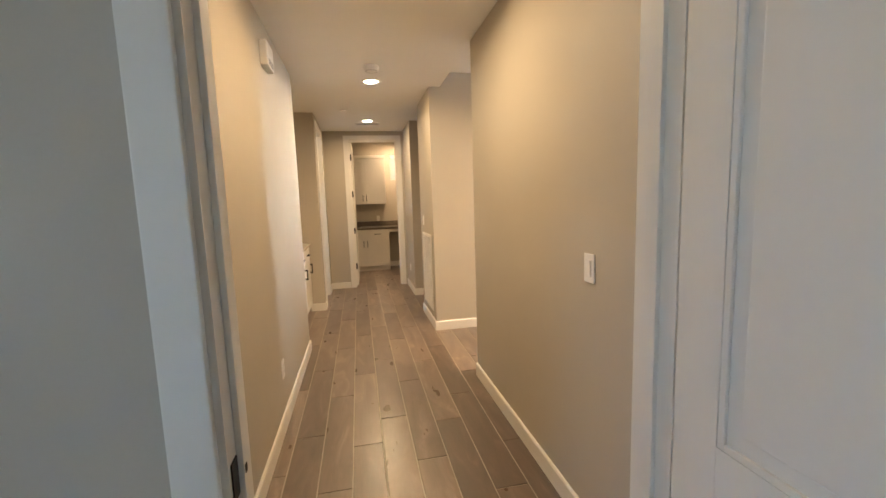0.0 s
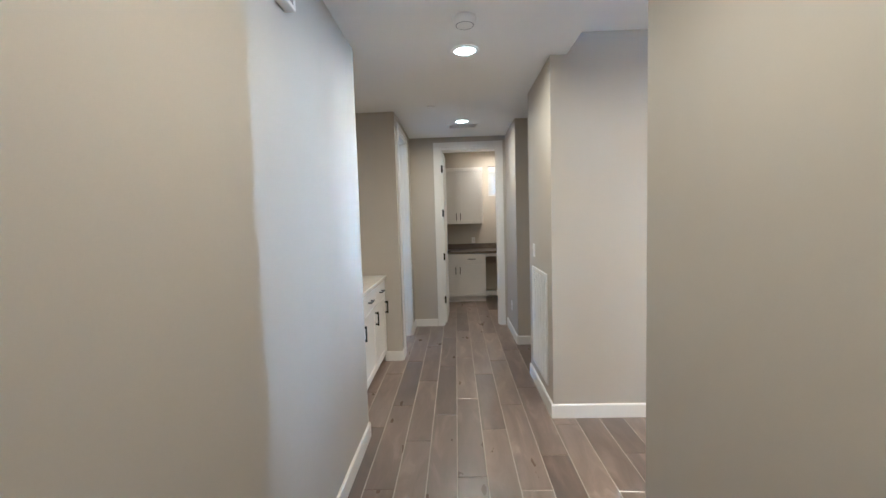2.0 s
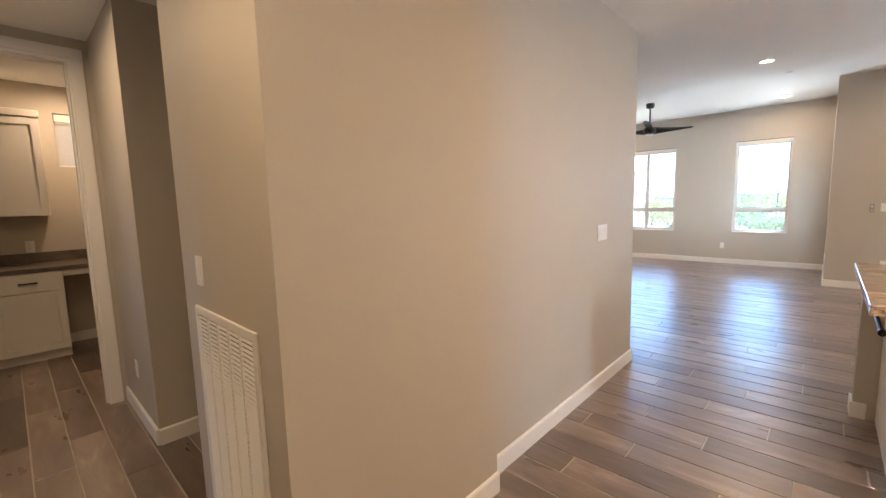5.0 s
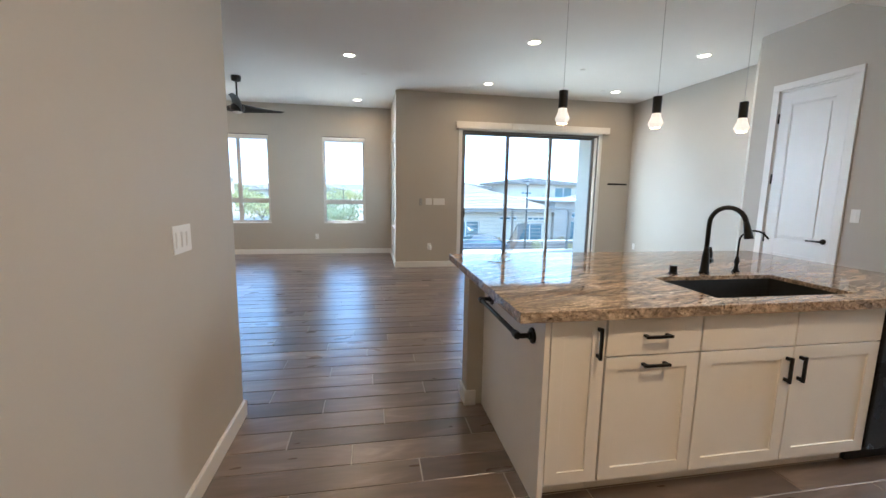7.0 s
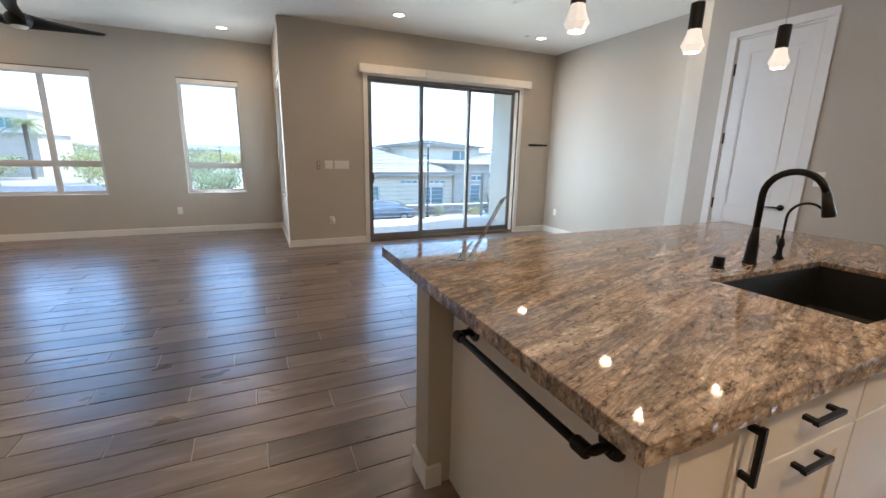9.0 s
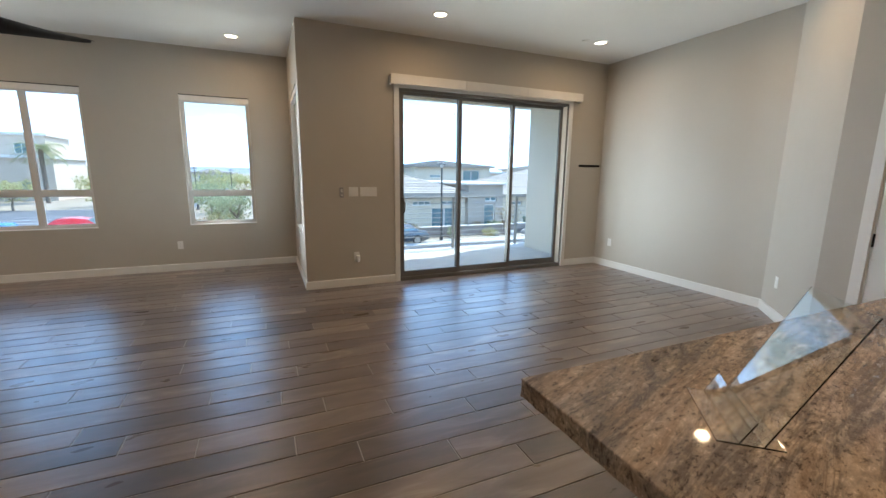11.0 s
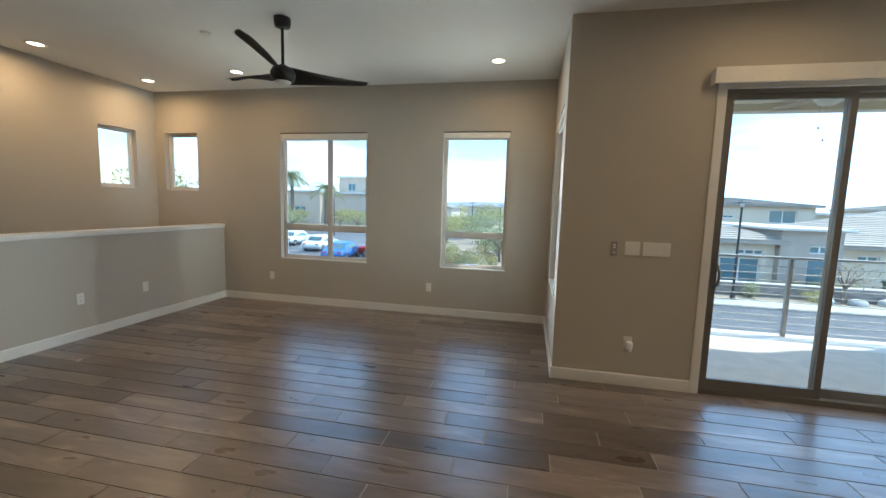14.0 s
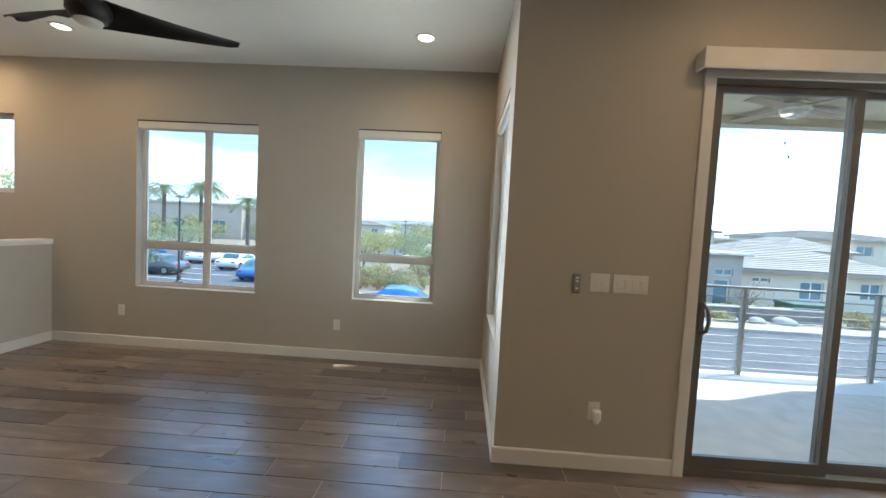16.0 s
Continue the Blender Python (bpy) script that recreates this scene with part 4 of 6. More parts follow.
for a, c in zip(br, br[1:]):
    for i in range(len(a)):
        j = (i + 1) % len(a)
        bm.faces.new((a[i], a[j], c[j], c[i]))
bm.faces.new(br[-1])
part("basin", bm, SINKM, sink)
part("drain", lathe(bmesh.new(), [(0.045, 0.005), (0.045, 0.009), (0.03, 0.009), (0.028, 0.006)], 20), BLACK, sink)

fau = thing("kitchen_faucet", pose(3.616, 2.435, 0.9155, 0, 0, 197), "tall matt black gooseneck pull-down faucet", "faucet")
bm = lathe(bmesh.new(), [(0.030, 0), (0.030, 0.006), (0.026, 0.012), (0.0235, 0.05), (0.021, 0.10), (0.016, 0.135), (0.0135, 0.16)], 20)
part("base", bm, BLACK, fau, "", True)
arc = [(0, 0, 0.15), (0, 0, 0.29)] + [(0.10 - 0.10 * math.cos(radians(a)), 0, 0.30 + 0.10 * math.sin(radians(a))) for a in range(0, 166, 15)]
part("gooseneck", tube(bmesh.new(), arc, 0.0135, 14), BLACK, fau, "", True)
e = arc[-1]
part("spray_head", tube(bmesh.new(), [e, (e[0] + 0.012, 0, e[2] - 0.045), (e[0] + 0.022, 0, e[2] - 0.085), (e[0] + 0.024, 0, e[2] - 0.095)], [0.0145, 0.019, 0.0235, 0.022], 14), BLACK, fau, "", True)
bm = tube(bmesh.new(), [(0, 0.015, 0.068), (0, 0.056, 0.072)], 0.018, 14)
tube(bm, [(0, 0.05, 0.074), (-0.004, 0.058, 0.11), (-0.010, 0.056, 0.155)], [0.012, 0.010, 0.008], 10)
part("lever", bm, BLACK, fau, "", True)
flt = thing("filter_faucet", pose(3.622, 2.205, 0.9155, 0, 0, 226), "slim black filtered water tap beside the sink", "faucet")
part("base", lathe(bmesh.new(), [(0.024, 0), (0.024, 0.004), (0.013, 0.02), (0.011, 0.05), (0.016, 0.065), (0.012, 0.085), (0.007, 0.1)], 16), BLACK, flt, "", True)
arc = [(0, 0, 0.08), (0.0, 0, 0.17)] + [(0.07 - 0.07 * math.cos(radians(a)), 0, 0.19 + 0.07 * math.sin(radians(a))) for a in range(0, 136, 15)] + [(0.14, 0, 0.215)]
part("spout", tube(bmesh.new(), arc, 0.0055, 10), BLACK, flt, "", True)
part("lever", tube(bmesh.new(), [(0, 0, 0.062), (0.0, 0.03, 0.066), (0, 0.048, 0.10)], [0.010, 0.009, 0.006], 8), BLACK, flt, "", True)
ag = thing("air_gap_cap", (3.62, 2.645, 0.9155), "short black cylindrical air gap cap on the worktop", "air gap")
part("cap", lathe(bmesh.new(), [(0.022, 0), (0.022, 0.042), (0.020, 0.048), (0.0, 0.048)], 20, cap=False), BLACK, ag)
part("collar", lathe(bmesh.new(), [(0.026, 0), (0.026, 0.005), (0.0222, 0.007)], 20, cap=False), BLACK, ag)

# pipe-style towel bar on the island's end
tb = thing("towel_bar", (3.44, 3.7285, 0.755), "black iron pipe towel bar on the island's end panel", "towel bar")
part("bar", tube(bmesh.new(), [(-0.31, 0.003, 0), (-0.31, 0.055, 0), (-0.305, 0.066, 0), (-0.29, 0.07, 0), (0.29, 0.07, 0), (0.305, 0.066, 0), (0.31, 0.055, 0), (0.31, 0.003, 0)], 0.0115, 12), BLACK, tb, "", True)
for s in (-1, 1):
    part("flange", lathe(bmesh.new(), [(0.036, 0), (0.036, 0.005), (0.034, 0.008), (0.018, 0.010), (0.017, 0.022)], 22, pose(s * 0.31, 0, 0, -90)), BLACK, tb, "round black flange")
    part("elbow", lathe(bmesh.new(), [(0.016, -0.02), (0.0175, -0.016), (0.0175, 0.016), (0.016, 0.02)], 16, pose(s * 0.29, 0.07, 0, 0, 90)), BLACK, tb)

# acrylic sign holder lying open on the worktop
ah = thing("acrylic_holder", pose(4.16, 3.55, 0.9155, 0, 0, 140), "clear acrylic brochure holder standing on the granite", "holder")
part("base_sheet", boxed(-0.10, 0.10, -0.055, 0.055, 0, 0.003), ACRYL, ah)
part("back_sheet", boxed(-0.10, 0.10, 0, 0.003, 0, 0.29, m=pose(0, 0.02, 0.004, -26)), ACRYL, ah)
part("front_lip", boxed(-0.10, 0.10, 0, 0.003, 0, 0.05, m=pose(0, -0.02, 0.004, -28)), ACRYL, ah)
for o in ah.children:
    o.visible_shadow = False

# pendants over the island
def pendant(x, y):
    p = thing("pendant_lamp", (x, y, 0), "black pendant lamp with faceted clear glass shade, lit", "pendant lamp", "pendants over the island")
    part("canopy", lathe(bmesh.new(), [(0.06, KZ - 0.022), (0.062, KZ - 0.018), (0.062, KZ - 0.001)], 24), BLACK, p)
    part("cord", tube(bmesh.new(), [(0, 0, KZ - 0.02), (0, 0, 1.985)], 0.0013, 8), CORD, p)
    part("socket", lathe(bmesh.new(), [(0.012, 1.99), (0.0265, 1.985), (0.0265, 1.885), (0.022, 1.882)], 22), BLACK, p)
    part("shade", lathe(bmesh.new(), [(0.0255, 1.886), (0.030, 1.862), (0.0455, 1.822), (0.030, 1.795), (0.001, 1.792)], 8, cap=False), LITGLASS, p, "faceted seeded glass shade, lit").visible_shadow = False


for yy in (3.294, 2.666, 2.036):
    pendant(3.868, yy)
    ld = bpy.data.lights.new("pendant_light", 'POINT')
    ld.energy, ld.color, ld.shadow_soft_size = 1.2, LAMP_COLOUR, 0.010
    new("pendant_light", ld).matrix_world = pose(3.868, yy, 1.765)

# refrigerator in its alcove, cabinet above
fr = thing("refrigerator", pose(3.80, 0.46, 0, 0, 0, 180), "black stainless refrigerator with bottom freezer drawer", "refrigerator")
part("body", boxed(0, 0.90, 0.06, 0.86, 0.03, 1.80, 0.01), DARKP, fr)
for a, c in ((0.0, 0.449), (0.451, 0.90)):
    d = part("door", boxed(a + 0.002, c - 0.002, 0, 0.06, 0.86, 1.815, 0.014), STEELD, fr)
    hx = c - 0.05 if a < 0.1 else a + 0.05
    bm = tube(bmesh.new(), [(hx, -0.05, 0.98), (hx, -0.05, 1.68)], 0.012, 12)
    box(bm, hx - 0.009, hx + 0.009, -0.048, 0.0, 1.0, 1.03), box(bm, hx - 0.009, hx + 0.009, -0.048, 0.0, 1.63, 1.66)
    part("handle", bm, STEELD, d)
d = part("freezer_drawer", boxed(0.002, 0.898, 0, 0.06, 0.05, 0.845, 0.014), STEELD, fr)
bm = tube(bmesh.new(), [(0.12, -0.05, 0.74), (0.78, -0.05, 0.74)], 0.012, 12)
box(bm, 0.14, 0.17, -0.048, 0.0, 0.731, 0.749), box(bm, 0.73, 0.76, -0.048, 0.0, 0.731, 0.749)
part("handle", bm, STEELD, d)
part("feet", boxed(0.05, 0.85, 0.1, 0.8, 0.0, 0.032), DARKP, fr)
oc = thing("fridge_top_cabinet", pose(3.845, 0.22, 1.86, 0, 0, 180), "white shaker cabinet over the refrigerator", "cabinet")
part("body", boxed(0, 0.96, 0.001, 0.68, 0, 0.56), CAB, oc)
for a, c, s in ((0.002, 0.479, 1), (0.481, 0.958, -1)):
    f = front("door", oc, a, c, 0.004, 0.548)
    pull(f, c - 0.035 if s > 0 else a + 0.035, 0.12, True)
part("crown", boxed(-0.002, 0.964, -0.03, 0.68, 0.56, 0.62, 0.006), CAB, oc)


# ---- ceiling fittings ----
def downlight(x, y, z, watts, colour=LAMP_COLOUR):
    d = thing("recessed_downlight", (x, y, z), "round white recessed ceiling downlight, lit warm", "downlight", "recessed downlights")
    part("trim_ring", lathe(bmesh.new(), [(0.066, -0.004), (0.072, -0.010), (0.088, -0.006), (0.092, -0.0005)], 32, cap=False), PLASTIC, d, "", True)
    part("lens", lathe(bmesh.new(), [(0.066, -0.0045), (0.001, -0.0065)], 32, cap=False), LENS, d)
    ld = bpy.data.lights.new("downlight_lamp", 'AREA')
    ld.shape, ld.size, ld.energy, ld.color, ld.spread = 'DISK', 0.11, watts, colour, radians(170)
    new("downlight_lamp", ld).matrix_world = pose(x, y, z - 0.014)


def disc_fitting(name, x, y, z, r, h, label, category):
    d = thing(name, (x, y, z), label, category)
    part("housing", lathe(bmesh.new(), [(r * 0.55, -h), (r * 0.9, -h * 0.85), (r, -h * 0.45), (r, -0.0005)], 28), PLASTIC, d, "", True)
    part("grille_ring", lathe(bmesh.new(), [(r * 0.70, -h * 0.97), (r * 0.74, -h * 1.0), (r * 0.78, -h * 0.95)], 28, cap=False), GREYP, d)
    return d


for x, y in ((9.73, 4.67), (8.0, 2.59), (8.0, 0.39), (7.07, 4.68), (6.14, 2.59), (6.11, 0.42), (9.92, 9.43), (8.635, 9.45), (9.73, 7.90), (7.07, 7.90)):
    downlight(x, y, GZ, LAMP_WATTS if y < 9 else 4.8)
for x, y in ((0.285, 4.99), (0.294, 6.92), (0.285, 3.0)):
    downlight(x, y, HZ, HALL_WATTS, HALL_COLOUR)
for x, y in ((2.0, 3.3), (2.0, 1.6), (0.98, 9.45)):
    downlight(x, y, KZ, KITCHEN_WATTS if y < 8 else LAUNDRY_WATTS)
disc_fitting("smoke_detector", 0.272, 4.55, HZ, 0.065, 0.045, "round white smoke detector on the hall ceiling", "smoke detector")
disc_fitting("smoke_detector", 8.64, 7.37, GZ, 0.05, 0.012, "flat white concealed sprinkler cover on the ceiling", "sprinkler cover")
for x, y, z in ((6.99, 1.53, GZ), (7.92, 4.51, GZ), (8.02, 0.62, GZ), (-0.02, 6.29, HZ), (1.0, 8.9, KZ)):
    sp = thing("sprinkler_cover", (x, y, z), "flat round white sprinkler cover plate on the ceiling", "sprinkler cover", "sprinkler covers")
    part("plate", lathe(bmesh.new(), [(0.03, -0.010), (0.040, -0.008), (0.041, -0.0005)], 24), PLASTIC, sp)


def ceiling_vent(x, y, z, w, l, label):
    v = thing("ceiling_vent", (x, y, z), label, "vent")
    bm = bmesh.new()
    for a in ((-w / 2, w / 2, -l / 2, -l / 2 + 0.025), (-w / 2, w / 2, l / 2 - 0.025, l / 2), (-w / 2, -w / 2 + 0.025, -l / 2 + 0.025, l / 2 - 0.025), (w / 2 - 0.025, w / 2, -l / 2 + 0.025, l / 2 - 0.025)):
        box(bm, *a, -0.008, -0.0005, 0.002)
    part("frame", bm, PLASTIC, v)
    # black sheet in place of the shaded duct behind the slats
    part("backing", boxed(-w / 2 + 0.025, w / 2 - 0.025, -l / 2 + 0.025, l / 2 - 0.025, -0.002, -0.0005), DARKP, v)
    k = int((l - 0.05) / 0.02)
    for i in range(k):
        yy = -l / 2 + 0.035 + i * 0.02
        part("slat", boxed(-w / 2 + 0.025, w / 2 - 0.025, -0.007, 0.007, -0.0008, 0.0008, m=pose(0, yy, -0.006, 35)), PLASTIC, v)


ceiling_vent(0.30, 7.17, HZ, 0.36, 0.16, "white metal ceiling register in the corridor")
ceiling_vent(0.60, 9.03, KZ, 0.36, 0.16, "white metal ceiling register in the laundry")

# ceiling fan, three swept blades
fan = thing("ceiling_fan", pose(8.47, 6.44, GZ, 0, 0, -48), "matt black ceiling fan with three twisted blades", "ceiling fan")
part("canopy", lathe(bmesh.new(), [(0.035, -0.085), (0.062, -0.075), (0.070, -0.045), (0.070, -0.001)], 28), FANBLK, fan, "", True)
part("downrod", lathe(bmesh.new(), [(0.013, -0.40), (0.013, -0.08)], 16), FANBLK, fan, "", True)
part("motor", lathe(bmesh.new(), [(0.055, -0.535), (0.085, -0.525), (0.105, -0.49), (0.105, -0.455), (0.085, -0.42), (0.045, -0.40), (0.02, -0.385)], 32), FANBLK, fan, "", True)
part("light_lens", lathe(bmesh.new(), [(0.002, -0.556), (0.05, -0.552), (0.066, -0.54), (0.068, -0.53)], 28, cap=False), FROST, fan, "frosted white light lens, unlit", True)
for k in range(3):
    bm = bmesh.new()
    rows = []
    for i in range(15):
        s = i / 14
        r = 0.06 + s * 0.72
        wd = 0.172 - 0.062 * s - (0.05 if i == 14 else 0.0)
        tw = radians(-46 + 42 * s ** 0.75)
        lift = -0.475 + 0.05 * s
        sweep = 0.02 * math.sin(s * math.pi)
        row = []
        for u in (-0.5, -0.25, 0, 0.25, 0.5):
            camber = 0.018 * (1 - 4 * u * u)
            row.append(bm.verts.new((r, sweep + u * wd * math.cos(tw), lift + u * wd * math.sin(tw) + camber)))
        rows.append(row)
    for a, c in zip(rows, rows[1:]):
        for i in range(4):
            bm.faces.new((a[i], a[i + 1], c[i + 1], c[i]))
    bmesh.ops.solidify(bm, geom=bm.faces[:], thickness=0.009)
    bmesh.ops.rotate(bm, verts=bm.verts, cent=(0, 0, 0), matrix=Matrix.Rotation(radians(120 * k), 3, 'Z'))
    part("blade", bm, FANBLK, fan, "", True)


# ---- wall plates ----
def plate(kind, at, gangs=1, label=""):
    """A wall plate facing -y in its own space; kinds: switch, outlet, fan remote."""
    w = 0.070 + 0.046 * (gangs - 1)
    p = thing("light_switch" if kind == "switch" else "wall_outlet", at, label or ("white rocker switch plate on the wall" if kind == "switch" else "white duplex outlet plate on the wall"), "switch" if kind == "switch" else "outlet", "switch plates" if kind == "switch" else "outlets")
    part("cover_plate", boxed(-w / 2, w / 2, -0.006, 0, -0.0575, 0.0575, 0.0025), PLASTIC, p)
    for g in range(gangs):
        x = -w / 2 + 0.035 + g * 0.046
        if kind == "switch":
            bm = boxed(x - 0.0165, x + 0.0165, -0.0085, -0.0055, -0.033, 0.033, 0.001)
            box(bm, x - 0.0145, x + 0.0145, -0.0105, -0.008, -0.031, 0.031, 0.001, pose(0, 0, 0, 2.5))
            part("rocker", bm, PLASTIC, p)
        else:
            for z in (-0.0195, 0.0195):
                part("socket_face", boxed(x - 0.0165, x + 0.0165, -0.0085, -0.0055, z - 0.014, z + 0.014, 0.003), PLASTIC, p)
                bm = boxed(x - 0.008, x - 0.0055, -0.0089, -0.0084, z - 0.003, z + 0.006)
                box(bm, x + 0.0055, x + 0.008, -0.0089, -0.0084, z - 0.003, z + 0.005)
                part("slot", bm, DARKP, p)
    return p


def facing(x, y, z, way):
    return pose(x, y, z, 0, 0, {"-y": 0, "+x": 90, "+y": 180, "-x": -90}[way])


plate("switch", facing(0.972, 2.28, 1.13, "-x"))
plate("switch", facing(0.87, 5.775, 1.182, "-x"))
plate("switch", facing(3.327, 5.207, 1.17, "-y"), 3, "white three-gang rocker switch plate on the wall")
plate("switch", facing(8.745, 3.412, 1.181, "-x"), 2, "white two-gang rocker switch plate on the wall")
plate("switch", facing(8.745, 3.226, 1.181, "-x"), 4, "white four-gang rocker switch plate on the wall")
plate("switch", facing(4.36, 0.29, 1.222, "+y"))
plate("outlet", facing(-0.44, 3.545, 0.365, "+x"))
plate("outlet", facing(10.455, 7.95, 0.385, "-x"))
plate("outlet", facing(10.455, 5.56, 0.37, "-x"))
plate("outlet", facing(8.394, 8.75, 0.42, "-y"))
plate("outlet", facing(9.126, 8.75, 0.41, "-y"))
plate("outlet", facing(8.44, -0.49, 0.385, "+y"))
plate("outlet", facing(9.72, 4.0, 0.33, "+y"))
plate("outlet", pose(6.0, -0.24, 0.37, 0, 0, 135))
plate("outlet", facing(0.52, 9.98, 1.07, "-y"))
plate("outlet", facing(0.88, 7.35, 0.36, "-x"))
po = plate("outlet", facing(8.745, 3.393, 0.375, "-x"))
pf = thing("plug_in_freshener", facing(8.735, 3.385, 0.362, "-x"), "white plug-in air freshener in the outlet", "air freshener")
part("body", boxed(-0.026, 0.026, -0.045, -0.002, -0.035, 0.035, 0.014), PLASTIC, pf, "", True)
part("warmer", lathe(bmesh.new(), [(0.016, -0.05), (0.019, -0.045), (0.019, -0.032)], 18, pose(0, -0.024, 0)), PLASTIC, pf)
fr_ = thing("fan_remote", facing(8.745, 3.556, 1.172, "-x"), "slim grey fan remote in a wall holder", "remote control")
part("holder", boxed(-0.024, 0.024, -0.012, 0, -0.06, 0.055, 0.003), GREYP, fr_)
part("handset", boxed(-0.020, 0.020, -0.022, -0.0125, -0.055, 0.062, 0.004), GREYP, fr_)
for z in (0.035, 0.015, -0.03):
    part("button", boxed(-0.009, 0.009, -0.0245, -0.0215, z - 0.006, z + 0.006, 0.001), PLASTIC, fr_)
ch = thing("door_chime", facing(-0.44, 3.72, 2.35, "+x"), "white plastic door chime box high on the hall wall", "door chime")
part("housing", boxed(-0.10, 0.10, -0.045, 0, -0.075, 0.075, 0.008), PLASTIC, ch)
for k in range(5):
    part("slot", boxed(-0.07, 0.07, -0.0465, -0.0445, -0.062 + k * 0.008, -0.058 + k * 0.008), GREYP, ch)
ck = thing("coat_hook_rail", facing(8.745, -0.243, 1.552, "-x"), "black metal coat hook rail on the wall", "coat rack")
part("rail", boxed(-0.20, 0.20, -0.012, 0, -0.016, 0.016, 0.003), BLACK, ck)
for k in range(5):
    x = -0.16 + k * 0.08
    part("hook", tube(bmesh.new(), [(x, -0.01, 0.004), (x, -0.035, 0.0), (x, -0.05, -0.004), (x, -0.052, 0.012)], 0.0055, 8), BLACK, ck)

# return air grille
gr = thing("return_air_grille", facing(0.87, 5.565, 0.607, "-x"), "tall white louvred return air grille above the baseboard", "air grille")
bm = bmesh.new()
GW, GH = 0.29, 0.43
for a in ((-GW, GW, GH - 0.032, GH), (-GW, GW, -GH, -GH + 0.032), (-GW, -GW + 0.032, -GH + 0.032, GH - 0.032), (GW - 0.032, GW, -GH + 0.032, GH - 0.032)):
    box(bm, a[0], a[1], -0.010, 0, a[2], a[3], 0.003)
part("frame", bm, PLASTIC, gr)
# black sheet in place of the shaded duct behind the louvres
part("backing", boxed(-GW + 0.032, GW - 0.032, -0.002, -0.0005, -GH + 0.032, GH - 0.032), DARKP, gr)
for k in range(1, 5):
    x = -GW + 0.032 + k * (2 * GW - 0.064) / 5
    part("divider", boxed(x - 0.005, x + 0.005, -0.0095, -0.002, -GH + 0.032, GH - 0.032), PLASTIC, gr)
sl_mesh = None
for k in range(47):
    z = -GH + 0.042 + k * (2 * GH - 0.084) / 46
    if sl_mesh is None:
        o = part("slat", boxed(-GW + 0.032, GW - 0.032, -0.005, 0.005, -0.0007, 0.0007), PLASTIC, gr)
        sl_mesh = o.data
    else:
        o = new("slat", sl_mesh)
        o.parent = gr
    o.matrix_basis = pose(0, -0.006, z, 38)


# ---- balcony ----
GND = -3.2
slab("balcony_floor", 8.885, 11.06, -1.5, 3.86, -0.26, -0.035, CONC, "pale concrete balcony floor, partly sunlit", "floor")
slab("wall_balcony_side", 8.885, 10.46, -0.46, -0.31, -0.035, 2.72, STUCCO, "cream stucco side wall of the balcony", "wall")
# unseen tall mass, added to cast the slanting shadow on the balcony floor
slab("wall_building_neighbour", 8.885, 11.42, -9.0, -1.5, GND, 9.5, STUCCO, "unseen cream stucco mass added to shade the balcony floor", "wall")
slab("ceiling_balcony", 8.885, 10.60, -0.46, 3.86, 2.72, 3.4, STUCCO, "cream stucco ceiling and edge beam over the balcony", "ceiling")
slab("wall_lower_storey", 8.6, 10.605, -1.5, 10.07, GND, -0.30, STUCCO, "cream stucco lower storey wall", "wall")
slab("beam_balcony", 10.44, 10.602, -0.46, 3.86, 2.64, 2.72, STUCCO, "cream stucco edge beam over the balcony", "beam")
rail = thing("balcony_railing", (10.95, 1.2, -0.035), "grey metal balcony railing with horizontal bars", "railing")
for yy in (2.62, 1.25, -0.15, -1.6, -2.65):
    part("post", boxed(-0.022, 0.022, yy - 0.022, yy + 0.022, 0, 0.985, 0.003), RAILM, rail)
part("top_rail", boxed(-0.03, 0.03, -2.69, 2.66, 0.985, 1.012, 0.004), RAILM, rail)
for k in range(10):
    part("bar", tube(bmesh.new(), [(0, -2.67, 0.075 + k * 0.09), (0, 2.64, 0.075 + k * 0.09)], 0.006, 8), RAILM, rail)
bf = thing("balcony_fan", (9.95, 1.45, 2.72), "white outdoor ceiling fan with light under the balcony ceiling", "ceiling fan")
part("canopy", lathe(bmesh.new(), [(0.07, -0.025), (0.075, -0.001)], 20), PLASTIC, bf)
part("motor", lathe(bmesh.new(), [(0.08, -0.10), (0.115, -0.085), (0.115, -0.04), (0.05, -0.022)], 24), PLASTIC, bf, "", True)
part("light_bowl", lathe(bmesh.new(), [(0.01, -0.15), (0.07, -0.135), (0.10, -0.10)], 24, cap=False), FROST, bf, "frosted glass bowl", True)
for k in range(4):
    a = radians(20 + 90 * k)
    part("blade", boxed(0.10, 0.56, -0.05, 0.05, -0.062, -0.055, m=Matrix.Rotation(a, 4, 'Z') @ pose(0, 0, 0, 8)), STUCCOT, bf, "tan blade")
for dx, dy, l in ((0.05, -0.02, 0.31), (0.0, 0.06, 0.20)):
    bm = tube(bmesh.new(), [(dx, dy, -0.10), (dx, dy, -0.15 - l)], 0.0007, 6)
    tube(bm, [(dx, dy, -0.15 - l), (dx, dy, -0.175 - l)], 0.007, 8)
    part("pull_chain", bm, BLACK, bf)

# ---- ground, street, lot ----
slab("ground", -500, 2200, -1500, 1500, GND - 0.4, GND, GRAVEL, "pale tan desert gravel ground", "ground")
slab("road", 12.0, 27.8, -120, 120, GND, GND + 0.012, ASPHALT, "grey asphalt street", "road")
slab("road_far", 60, 160, 13, 22, GND, GND + 0.014, ASPHALT, "grey asphalt side street running away", "road")
slab("road_lot", 30.5, 66, 16, 64, GND, GND + 0.012, ASPHALT, "grey asphalt parking lot", "parking lot")
